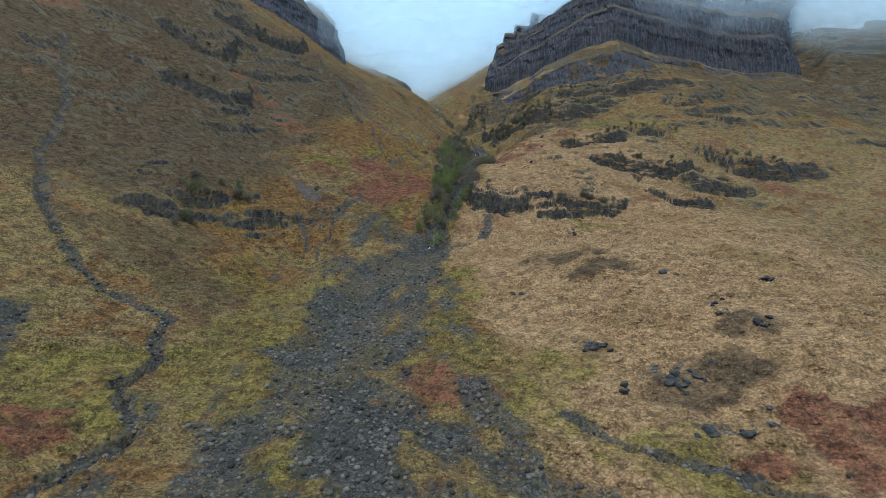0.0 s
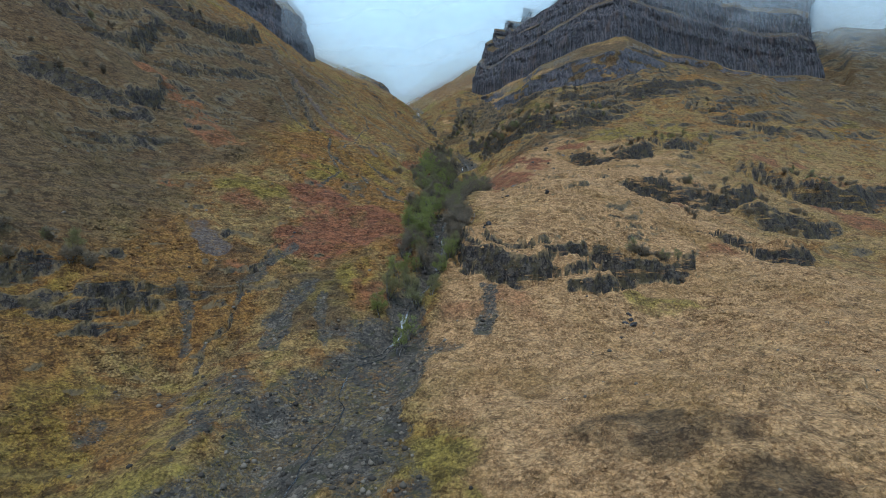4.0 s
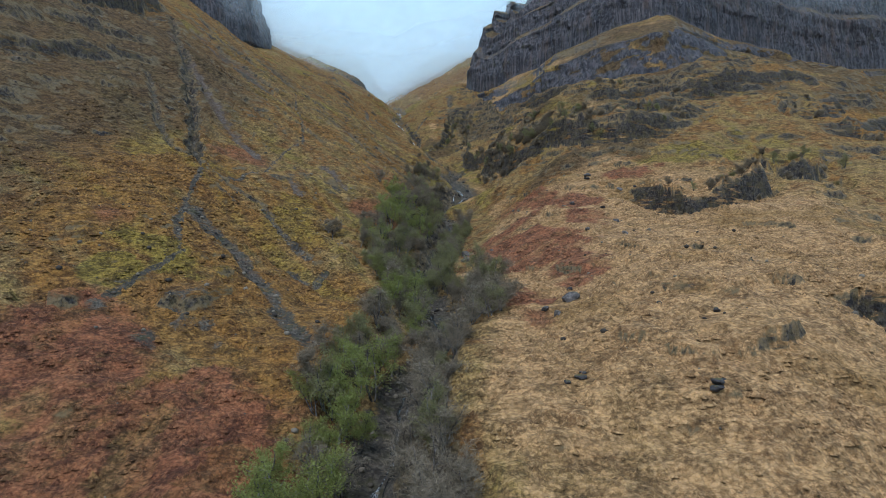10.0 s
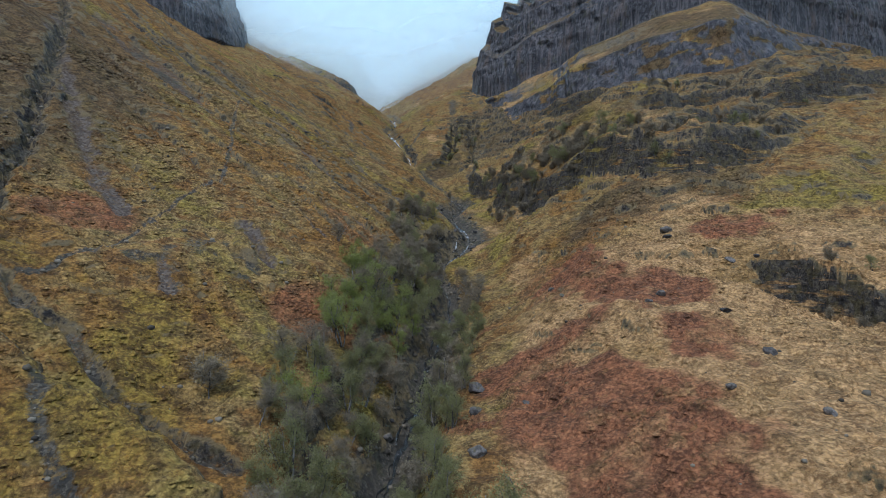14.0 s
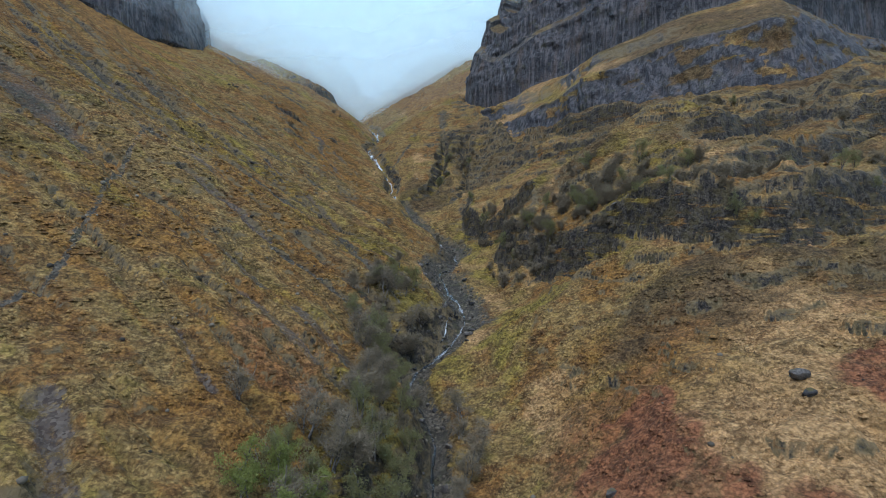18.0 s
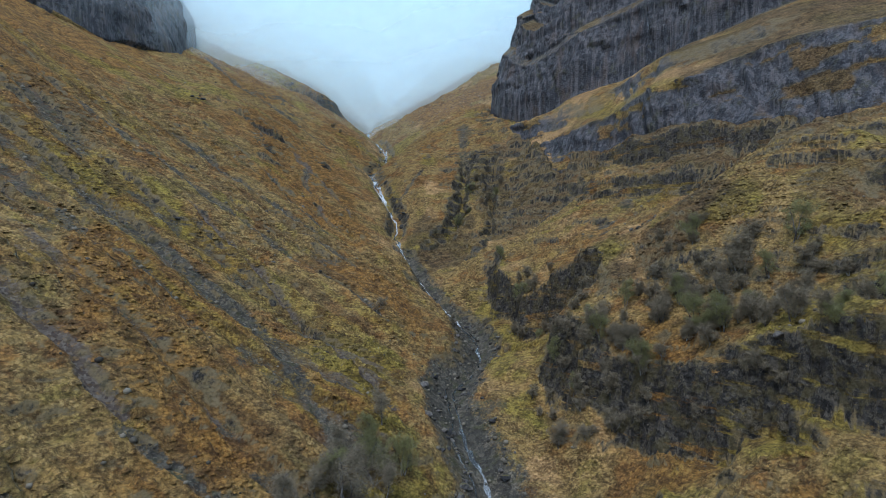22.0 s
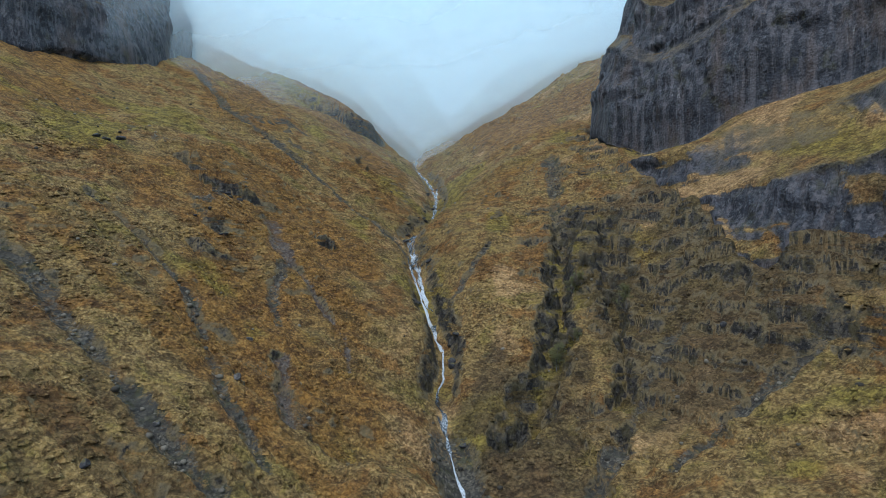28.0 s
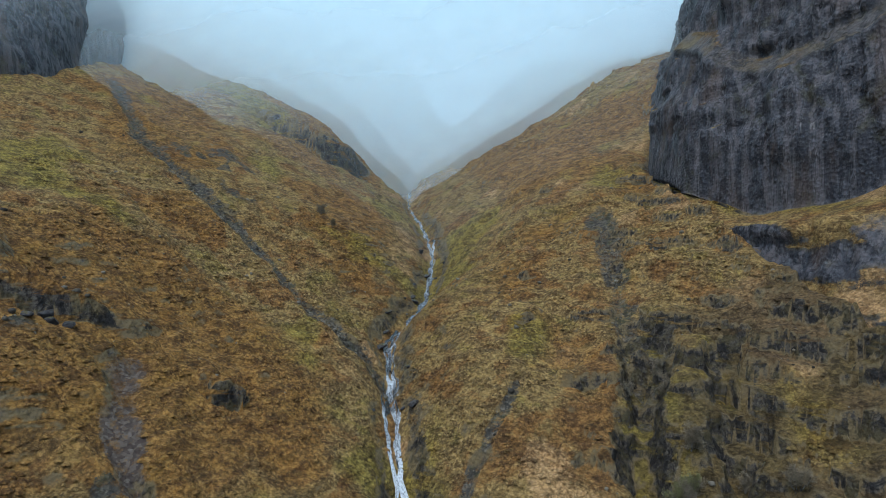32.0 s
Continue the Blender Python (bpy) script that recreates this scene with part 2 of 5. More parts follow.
WEST_BANDS = (
    (((-92, 150), (-78, 158), (-66, 166), (-50, 178), (-38, 190)), 5.0, 4.0, 14.0),
    (((-125, 246), (-110, 250), (-100, 253), (-93, 258), (-91, 268), (-96, 290)), 8.0, 3.5, 10.0),
    (((-150, 290), (-125, 286), (-114, 296), (-112, 315), (-116, 334)), 10.0, 4.5, 14.0),
    (((-140, 352), (-120, 352), (-110, 356), (-102, 366), (-97, 394), (-100, 420)), 11.0, 4.5, 14.0),
    (((-84, 168), (-77, 166), (-70, 170), (-64, 178)), 4.5, 2.4, 6.0),
)
HEAD_BANDS = (
    (((-75, 660), (-58, 652), (-46, 646), (-38, 652), (-34, 672)), 9.0, 4.0, 16.0),
    (((-52, 538), (-44, 534), (-38, 537), (-34, 543)), 4.0, 1.8, 5.0),
    (((-26, 543), (-22, 541), (-18, 544)), 3.0, 1.5, 3.4),
    (((-41, 525), (-37, 522), (-33, 525)), 3.0, 1.5, 3.4),
    (((-37, 517), (-34, 515), (-29, 518)), 2.6, 1.4, 3.2),
)
BANDS = KNOLL_BANDS + LOWER_BANDS + EAST_BANDS + WEST_BANDS + HEAD_BANDS
# ---- runs down the slopes: line, half breadth, depth, kind ----
FAN_RUNS = (
    (((-153, 231), (-135, 203), (-123, 188), (-117, 174), (-112, 159), (-98, 140), (-86, 128)), 1.6, 1.4, "wet"),
    (((-6, 170), (-13, 150), (-18, 135), (-20, 118), (-20, 100), (-15, 86), (-3, 76), (6, 68), (16, 56), (26, 40), (40, 10)), 9.2, 1.6, "gravel"),
    (((-16, 160), (-20, 138), (-23, 116), (-23, 98), (-19, 84), (-13, 70), (-6, 57)), 5.0, 0.7, "gravel"),
    (((-4, 172), (-5, 150), (-5.5, 130), (-6, 112), (-10, 96)), 5.2, 0.7, "gravel"),
    (((-53, 112), (-51, 101), (-46, 93), (-46, 81), (-38, 70), (-40, 61), (-43, 45), (-52, 10)), 1.3, 0.9, "wet"),
    (((-86, 128), (-75, 118), (-64, 114), (-53, 112)), 1.6, 0.6, "gravel"),
    (((-75, 98), (-70, 92), (-66, 84), (-64, 76)), 2.6, 0.5, "gravel"),
    (((16, 75), (24, 66), (33, 61), (44, 50)), 1.2, 0.5, "wet"),
)
LOWER_RUNS = (
    (((-31, 250), (-29, 256), (-27, 264), (-31, 271), (-35, 287), (-36, 299)), 0.6, 0.15, "path"),
    (((14, 184), (14, 178), (12, 172)), 1.9, 0.3, "scree"),
    (((-31, 212), (-34, 205), (-37, 192), (-36, 188), (-36, 183), (-35, 178), (-38, 175), (-37, 168)), 0.5, 0.9, "wet"),
    (((-30, 208), (-34, 200), (-36, 191)), 1.7, 0.4, "scree"),
    (((-23, 194), (-26, 186), (-27, 180), (-26, 172)), 2.6, 0.4, "scree"),
    (((-19, 188), (-18, 179), (-16, 172)), 1.2, 0.3, "scree"),
    (((-53, 208), (-46, 202)), 2.6, 0.4, "soil"),
    (((-47, 186), (-43, 180), (-41, 173)), 1.1, 0.4, "scree"),
)
RAVINE_RUNS = (
    (((-88, 402), (-78, 386), (-69, 368), (-62, 353), (-53, 336), (-44, 312), (-40, 301)), 1.7, 2.4, "wet"),
    (((-32, 281), (-23, 274), (-14, 264), (-9, 255), (-4, 249)), 1.8, 0.5, "scree"),
    (((-36, 299), (-30, 318), (-30, 338), (-29, 345), (-27, 354), (-31, 372), (-36, 386), (-46, 430)), 0.45, 0.12, "path"),
    (((-22, 291.5), (-17, 285), (-11, 280.5)), 0.9, 0.3, "scree"),
    (((-14, 277), (-9, 273.5), (-7.5, 278)), 0.8, 0.2, "scree"),
    (((-22, 272), (-17, 268)), 1.6, 0.5, "soil"),
    (((-23, 319), (-20, 314)), 0.9, 0.4, "soil"),
    (((-31, 292), (-26, 289)), 0.6, 0.3, "scree"),
)
PATH_RUNS = (
    (((-84, 392), (-69, 369), (-55, 351), (-46, 341), (-34, 331)), 2.0, 0.8, "soil"),
    (((-17, 339), (-12, 331)), 1.6, 0.8, "soil"),
    (((-13, 355), (-6, 348)), 0.8, 0.6, "soil"),
    (((-11, 395), (-1, 394), (6, 392)), 0.9, 0.4, "gravel"),
    (((44, 330), (40, 318), (38, 300)), 1.0, 0.2, "tan"),
    (((-70, 345), (-58, 325), (-49, 312), (-41, 308), (-31, 303), (-25, 302), (-19, 298), (-11, 295), (-4, 292)), 1.0, 1.2, "gravel"),
)
SLOPE_RUNS = (
    (((-30, 401), (-22, 399.5), (-17, 398), (-12, 396)), 1.3, 0.9, "soil"),
    (((-30, 452), (-15, 446), (-4, 439), (7, 429), (14, 421)), 0.9, 0.9, "soil"),
    (((-41, 437), (-24, 435), (-8, 428), (-1, 418), (9, 407)), 1.8, 0.4, "scree"),
    (((-60, 466), (-42, 463), (-29, 459), (-18, 457), (-8, 454), (1, 454), (10, 448)), 1.2, 0.7, "scree"),
    (((-29, 435), (-24, 433), (-18, 431), (-10, 428)), 1.3, 0.3, "scree"),
)
UPPER_RUNS = (
    (((-15, 503), (-12, 497), (-9, 492)), 1.2, 0.7, "soil"),
    (((47, 523), (40, 517), (34, 505), (28, 496)), 1.4, 0.7, "scree"),
    (((61, 506), (53, 504), (46, 502), (38, 497)), 1.4, 0.8, "scree"),
    (((-50, 491), (-41, 490), (-31, 485), (-23, 482), (-16, 478), (-10, 476)), 1.3, 0.7, "scree"),
    (((-50, 510), (-39, 508), (-29, 503), (-23, 497), (-15, 488), (-8, 483)), 1.0, 0.7, "scree"),
    (((-23, 524), (-22, 517), (-18, 510)), 1.2, 0.5, "scree"),
    (((-22, 527), (-15, 521), (-9, 516), (-6, 508)), 0.7, 0.6, "soil"),
)
HEAD_RUNS = (
    (((-98, 624), (-66, 594), (-42, 583), (-27, 574), (-19, 569), (-10, 566), (-5, 562)), 1.9, 1.0, "gravel"),
    (((-31, 538), (-29, 533), (-22, 526)), 1.6, 0.7, "soil"),
    (((30, 590), (30, 571), (29, 561), (31, 553)), 2.6, 0.8, "scree"),
    (((14, 551), (11, 545), (8, 540), (4, 536)), 0.9, 0.4, "scree"),
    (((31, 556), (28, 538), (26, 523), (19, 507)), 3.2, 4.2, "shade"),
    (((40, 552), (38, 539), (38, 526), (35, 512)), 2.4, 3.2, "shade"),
)
RUNS = FAN_RUNS + LOWER_RUNS + RAVINE_RUNS + PATH_RUNS + SLOPE_RUNS + UPPER_RUNS + HEAD_RUNS
# ---- patches of plants: centre, radii, turn, kind ----
BRACKEN_PATCHES = (
    ((-19, 226), (16, 22), 20, "bracken"), ((-31, 243), (9, 12), 10, "bracken"), ((-27, 214), (7, 9), 0, "bracken"), ((0, 84), (10, 4), -40, "bracken"),
    ((-53, 68), (8, 6), 0, "bracken"), ((52, 66), (10, 9), 0, "bracken"), ((36, 63), (4, 3), 0, "bracken"), ((31, 303), (10, 15), 15, "bracken"),
    ((38, 278), (5, 7), 0, "bracken"), ((49, 325), (7, 8), 20, "bracken"), ((29, 318), (8, 11), 0, "bracken"), ((37, 270), (5, 5), 0, "bracken"),
    ((46, 329), (8, 7), 0, "bracken"), ((59, 370), (13, 9), -20, "heather"), ((50, 448), (9, 9), 0, "heather"), ((58, 432), (9, 8), 0, "heather"), ((78, 366), (12, 9), 0, "heather"), ((46, 372), (7, 8), 0, "orange"), ((50, 386), (5, 5), 0, "orange"), ((72, 345), (9, 6), 0, "bracken"),
    ((26, 263), (5, 7), 0, "bracken"), ((41, 345), (8, 9), 0, "bracken"),
)
BRACKEN_PATCHES_TOO = (
    ((-20, 284), (16, 9), -25, "orange"), ((-30, 276), (9, 8), 0, "orange"), ((-17, 309), (12, 9), -30, "orange"), ((-45, 178), (20, 11), 20, "orange"), ((-15, 196), (7, 9), 0, "orange"),
    ((33, 296), (10, 13), 10, "bracken"), ((49, 309), (5, 6), 0, "bracken"),
    ((60, 430), (8, 6), 0, "orange"), ((-62, 168), (12, 12), 0, "orange"), ((-50, 150), (10, 9), 0, "orange"), ((80, 470), (14, 8), -30, "orange"),
    ((-14, 208), (8, 6), 0, "orange"),
)
HEATH_PATCHES = (
    ((28, 131), (9, 5), -20, "heather"), ((15, 513), (6, 9), 0, "heather"), ((21, 501), (7, 8), 0, "heather"), ((26, 514), (6, 10), 0, "heather"), ((35, 121), (6, 3), -20, "heather"), ((30, 119), (4, 3), 0, "heather"), ((-21, 186), (8, 12), 0, "heather"),
    ((-40, 196), (6, 9), 0, "heather"), ((50, 92), (5, 4), 0, "heather"), ((36, 80), (9, 5), 10, "heather"), ((14, 136), (4, 7), 0, "tan"),
)
MOSSES_PATCHES = (
    ((48, 182), (10, 4), 0, "moss"), ((-18, 194), (8, 10), 0, "moss"), ((-30, 262), (9, 5), 0, "moss"), ((-44, 236), (10, 6), 10, "moss"), ((-56, 84), (12, 16), 20, "moss"), ((-44, 72), (8, 10), 0, "moss"), ((-38, 110), (9, 18), -12, "moss"),
    ((12, 84), (9, 12), -50, "moss"), ((26, 66), (13, 6), -30, "moss"), ((4, 120), (5, 22), 0, "moss"), ((34, 446), (5, 18), 5, "moss"),
    ((36, 395), (9, 12), 0, "moss"), ((14, 404), (6, 12), 0, "moss"), ((8, 430), (7, 10), 0, "moss"), ((-33, 256), (5, 4), 0, "moss"),
    ((10, 330), (8, 40), 0, "moss"), ((33, 470), (4, 12), 0, "moss"), ((62, 402), (10, 8), 0, "moss"), ((96, 355), (16, 8), 0, "moss"),
)
STONES_PATCHES = (
    ((-24, 250), (9, 8), 0, "stones"), ((-17, 326), (6, 6), 0, "stones"), ((-22, 318), (6, 6), 0, "stones"), ((62, 452), (9, 6), 0, "stones"),
    ((72, 481), (9, 5), -20, "stones"), ((60, 471), (8, 5), 0, "stones"), ((-37, 525), (6, 10), 0, "stones"), ((-60, 545), (10, 7), 0, "stones"),
    ((-50, 600), (14, 10), 0, "stones"), ((32, 82), (5, 5), 0, "stones"), ((36, 70), (5, 3), 0, "stones"), ((25, 91), (4, 3), 0, "stones"),
    ((42, 420), (5, 8), 0, "stones"),
)
PATCHES = BRACKEN_PATCHES + BRACKEN_PATCHES_TOO + HEATH_PATCHES + MOSSES_PATCHES + STONES_PATCHES


def terraced(z, step, sharp):
    f = z / step
    i = np.floor(f)
    return (i + smooth(0.5 - sharp, 0.5 + sharp, f - i)) * step


def ground_height(x, y):
    """Height, and how much of each cover lies there."""
    z = broad_height(x, y)
    bx = burn_x(y)
    s = x - bx
    near = smooth(2, 14, np.abs(s))
    cover = {k: np.zeros(x.shape) for k in ("rock", "gravel", "bracken", "moss", "tan", "soil", "orange", "heather")}
    # rolling lumps and hollows
    z = z + near * (1.7 * fbm(x, y, 26, 3, 21) + 0.95 * fbm(x, y, 7.5, 3, 22))
    # a sharp spur above the gully on the western side, steep towards the gully
    px, py = np.clip(x, -70, 20), np.clip(y, 250, 330)
    e = side_of(SPUR, px, py)
    off = np.hypot(x - px, y - py)
    crest = smooth(-52, -36, x) * (1 - smooth(-9, 3, x))
    z = z + 4.6 * crest * (1 - smooth(0, 3.2, np.minimum(e, 0) * -1 + off)) * (1 - smooth(0, 13, np.maximum(e, 0) + off))
    # steep banks where the burn has cut down past the knoll and through the wood
    bank = smooth(186, 196, y) * (1 - smooth(292, 318, y)) * (3.6 + 1.6 * fbm(x, y, 16, 2, 77))
    shift = 1.6 * fbm(x, y, 9, 3, 78)
    z = z + bank * (smooth(4.2, 7.4, s + shift) - smooth(7.0, 21, s + shift))
    bank = smooth(196, 210, y) * (1 - smooth(350, 372, y)) * (2.4 + 1.4 * fbm(x, y, 16, 2, 79))
    z = z + bank * (smooth(-6.0, -9.5, s + shift) - smooth(-9.5, -24, s + shift))
    # the nose of the western slope at the foot of the falls
    z = z + 4.2 * lump(x, y, 7, 487, 6.5, 8, 20, 0.6, 3, 0.3)
    # ledges on the rocky slopes
    hills = smooth(45, 80, x) * smooth(330, 400, y) + 0.8 * smooth(-70, -110, s) * smooth(150, 230, y) * (1 - 0.8 * smooth(380, 450, y))
    hills = hills + 0.55 * smooth(14, 26, s) * smooth(186, 205, y) * (1 - smooth(320, 345, y)) * smooth(0.0, 0.35, fbm(x, y, 40, 2, 31))
    hills = np.clip(hills, 0, 1)
    dip = z - 0.1 * x + 15 * fbm(x, y, 70, 3, 32) + 5 * fbm(x, y, 18, 3, 34)
    ledge = terraced(dip, 13, 0.17) - dip
    ledge2 = terraced(dip, 5.3, 0.2) - dip
    broken = smooth(-0.3, 0.25, fbm(x, y, 30, 3, 35))
    z = z + hills * broken * (0.55 * ledge + 0.3 * ledge2)
    rock = hills * smooth(0.42, 0.12, np.abs((dip / 13) % 1 - 0.5) * 2 + 0.9 * fbm(x, y, 14, 4, 33)) * 0.95 * broken
    # small outcrops strung along the contours
    strung = fbm(x, 2.1 * z + 0.5 * y, 11, 4, 36, 0.6)
    zone = 0.6 * smooth(12, 24, s) * smooth(180, 200, y) + 0.55 * smooth(-10, -30, s) * smooth(140, 180, y) * (1 - 0.75 * smooth(250, 290, y)) + 0.35 * smooth(20, 40, x) * smooth(180, 150, y)
    crop = smooth(0.28, 0.38, strung + 0.35 * fbm(x, y, 45, 2, 37)) * np.clip(zone, 0, 1)
    z = z + 1.2 * crop
    rock = np.maximum(rock, 0.95 * crop)
    # the ground dips away under the great crags
    d = -side_of(CRAG_FOOT, x, y)
    d2 = -side_of(LEFT_CRAG, x, y)
    z = z - 16 * smooth(0.5, 5, d) * (1 - smooth(598, 622, y)) * (1 - smooth(330, 440, x)) - 22 * smooth(24, 40, d) * (1 - smooth(330, 440, x)) - 10 * smooth(1, 8, d2)
    # cliff bands
    for i, (line, high, broad, back) in enumerate(BANDS):
        high, broad = high * (1.45 if back < 9 else 1.15), broad * 0.72
        ends = np.array(line)
        lo, hi = ends.min(0) - back - 12, ends.max(0) + back + 12
        part_ = (x > lo[0]) & (x < hi[0]) & (y > lo[1]) & (y < hi[1])
        if not part_.any():
            continue
        px, py = x[part_], y[part_]
        e = -side_of(line, px, py) + 0.27 * back * fbm(px, py, back * 0.8, 4, 60 + i)
        away = np.minimum(np.hypot(px - ends[0, 0], py - ends[0, 1]), np.hypot(px - ends[-1, 0], py - ends[-1, 1]))
        fade = smooth(0.5, back * 0.9, away) * (0.55 + 0.45 * smooth(-0.3, 0.25, fbm(px, py, back * 0.8, 2, 80 + i)))
        z[part_] += high * fade * (smooth(-broad / 2, broad / 2, e) - smooth(-back, back, e))
        rock[part_] = np.maximum(rock[part_], fade * smooth(broad * 1.25, broad * 0.5, np.abs(e + 0.3 * broad)) * (0.12 + 0.88 * smooth(-0.3 if back < 15 else -0.05, 0.02 if back < 15 else 0.2, fbm(px, py + 0.8 * z[part_], 8, 4, 95 + i, 0.6))))
    # the burn's cut, with its stony bed
    bed = 2.0 + 0.9 * smooth(380, 400, y) * (1 - smooth(470, 485, y)) + 4.2 * smooth(175, 160, y)
    wob = 1.3 * fbm(x, y, 5, 3, 41)
    cut = 1 - smooth(bed * 0.6, bed * 1.7 + 1, np.abs(s) + wob)
    z = z - 1.3 * cut * smooth(168, 178, y) - 2.3 * smooth(512, 520, y) * (1 - smooth(534, 550, y)) * (1 - smooth(1.2, 4.2, np.abs(s) + 0.8 * wob))
    stony = np.where(y < 172, 0, 1 - smooth(bed, bed * 2.0 + 0.8, np.abs(s) + wob * 1.6))
    stony = np.maximum(stony, smooth(395, 405, y) * (1 - smooth(425, 445, y)) * 0.65 * (1 - smooth(2.5, 8, np.abs(s - 1.5) + wob * 4)))
    stony = stony * (1 - 0.9 * smooth(500, 515, y))
    rock = np.maximum(rock, 0.85 * (1 - smooth(0.6, 1.6, np.abs(s) + 1.3 * wob)) * smooth(500, 512, y) * (1 - smooth(640, 690, y)))
    cover["gravel"] = np.maximum(cover["gravel"], stony)
    # the debris fan
    fan = (1 - smooth(18, 34, np.abs(x + 18 - 0.12 * (100 - y)) + 9 * fbm(x, y, 20, 3, 42))) * (1 - smooth(158, 172, y))
    blot = smooth(-0.18, 0.3, fbm(x, y, 13, 4, 43) + 0.25 * fbm(x, y, 2.2, 2, 44))
    wash = fbm(x * 0.97 + 0.25 * y, 0.3 * y - 0.1 * x, 5, 4, 45, 0.6)
    cover["gravel"] = np.maximum(cover["gravel"], fan * (0.27 + 0.52 * blot * smooth(-0.3, 0.25, wash) + 0.2 * smooth(0.1, 0.4, wash)))
    cover["moss"] = np.maximum(cover["moss"], fan * (1 - blot) * 0.62)
    for i, (line, broad, deep, kind) in enumerate(RUNS):
        ends = np.array(line)
        lo, hi = ends.min(0) - broad * 4 - 3, ends.max(0) + broad * 4 + 3
        part_ = (x > lo[0]) & (x < hi[0]) & (y > lo[1]) & (y < hi[1])
        if not part_.any():
            continue
        px, py = x[part_], y[part_]
        e = np.abs(side_of(line, px, py)) + broad * (0.7 * fbm(px, py, broad * 4 + 2, 3, 100 + i) + 0.7 * fbm(px, py, broad + 0.8, 3, 140 + i))
        m = 1 - (smooth(broad * 0.25, broad * 1.5, e) if broad < 4 else smooth(broad * 0.55, broad * 1.25, e))
        z[part_] -= deep * (1 - smooth(0, broad * 1.1, e)) - 0.25 * deep * smooth(broad * 2.6, broad * 1.3, e) * smooth(broad * 0.8, broad * 1.3, e)
        if kind in ("scree", "gravel", "soil") and broad < 4:
            m = m * (0.6 + 0.4 * smooth(-0.25, 0.25, fbm(px, py, 2.6, 3, 170 + i)))
        if kind == "gravel" and broad > 4:
            m = m * (0.55 + 0.45 * smooth(-0.2, 0.2, fbm(px, py, 7, 4, 171)))
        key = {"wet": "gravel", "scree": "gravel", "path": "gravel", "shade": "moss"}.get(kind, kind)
        cover[key][part_] = np.maximum(cover[key][part_], m)
        if kind == "wet":
            rock[part_] = np.maximum(rock[part_], 0.5 * m)
        # shade runs: moss, with heather's dark tone painting in the gullies' deep shade
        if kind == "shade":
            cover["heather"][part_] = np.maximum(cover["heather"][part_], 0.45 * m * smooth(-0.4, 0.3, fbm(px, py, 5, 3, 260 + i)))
        if kind == "path":
            cover["tan"][part_] = np.maximum(cover["tan"][part_], m)
        if kind == "scree":
            cover["soil"][part_] = np.maximum(cover["soil"][part_], 0.45 * m)
    for i, ((cx, cy), (rx, ry), turn, kind) in enumerate(PATCHES):
        r = 1.9 * max(rx, ry)
        part_ = (np.abs(x - cx) < r) & (np.abs(y - cy) < r)
        if not part_.any():
            continue
        px, py = x[part_], y[part_]
        m = lump(px, py, cx, cy, rx, ry, turn, 0.42, i, 0.7) * (0.55 + 0.45 * smooth(-0.3, 0.25, fbm(px, py, 4, 3, 200 + i)))
        if kind == "stones":
            m, kind = m * 0.75 * smooth(0.0, 0.3, fbm(px, py, 2.6, 2, 230 + i)), "gravel"
        cover[kind][part_] = np.maximum(cover[kind][part_], m)
    # pale grass over the eastern hill, ochre elsewhere
    tan = smooth(4, 12, s + 0.05 * (200 - y)) * (1 - smooth(330, 372, y + 14 * fbm(x, y, 30, 3, 51)))
    tan = tan * (0.75 + 0.35 * fbm(x, y, 24, 3, 52))
    tan = np.maximum(tan, 0.6 * smooth(0.05, 0.4, fbm(x, y, 45, 3, 53)) * smooth(430, 380, y) * smooth(-6, 4, s))
    tan = np.maximum(tan, smooth(0.1, 0.5, fbm(x, y, 9, 3, 54)) * (0.22 + 0.33 * smooth(-14, -4, s)))
    tan = np.maximum(tan, 0.6 * hills * smooth(0.55, 0.9, np.abs((dip / 13) % 1 - 0.5) * 2))
    cover["tan"] = np.clip(np.maximum(cover["tan"], tan * (1 - fan) * (1 - 0.6 * smooth(75, 120, x + 20 * fbm(x, y, 30, 3, 49)))), 0, 1)
    cover["orange"] = np.maximum(cover["orange"], 0.9 * smooth(-0.22, 0.3, fbm(x, y, 22, 4, 55)) * smooth(-4, -14, s) * smooth(110, 170, y))
    cover["orange"] = np.maximum(cover["orange"], 0.85 * smooth(-0.15, 0.3, fbm(x, y, 24, 4, 68)) * smooth(10, 24, s) * smooth(320, 380, y))
    cover["bracken"] = np.maximum(cover["bracken"], 0.6 * smooth(0.2, 0.5, fbm(x, y, 19, 4, 56)) * smooth(150, 190, y) * (1 - smooth(330, 420, y)))
    cover["moss"] = np.maximum(cover["moss"], (0.6 + 0.15 * smooth(360, 420, y)) * smooth(0.1, 0.5, fbm(x, y, 17, 4, 57)) * (1 - 0.8 * smooth(6, 14, s) * (1 - smooth(320, 350, y))))
    # streaks worn down the fall line of the western slope
    v = y + x * np.interp(y, (200, 330, 430, 520, 600), (0.7, 0.72, 0.27, 0.27, 0.6))
    west = smooth(-5, -14, s) * smooth(205, 260, y) * (1 - 0.65 * smooth(480, 520, y)) * (1 - smooth(650, 710, y))
    long = smooth(300, 380, y)
    worn = fbm(x * 0.07, v, 4.4, 3, 58, 0.6) + 0.3 * fbm(x, y, 30, 2, 59)
    streak = smooth(0.12, 0.3, worn) * west * (0.6 + 0.4 * long)
    fine_streak = smooth(0.1, 0.3, fbm(x * 0.1, v, 1.9, 2, 61)) * west * long
    z = z - (0.7 + 0.7 * long) * streak - 0.35 * fine_streak
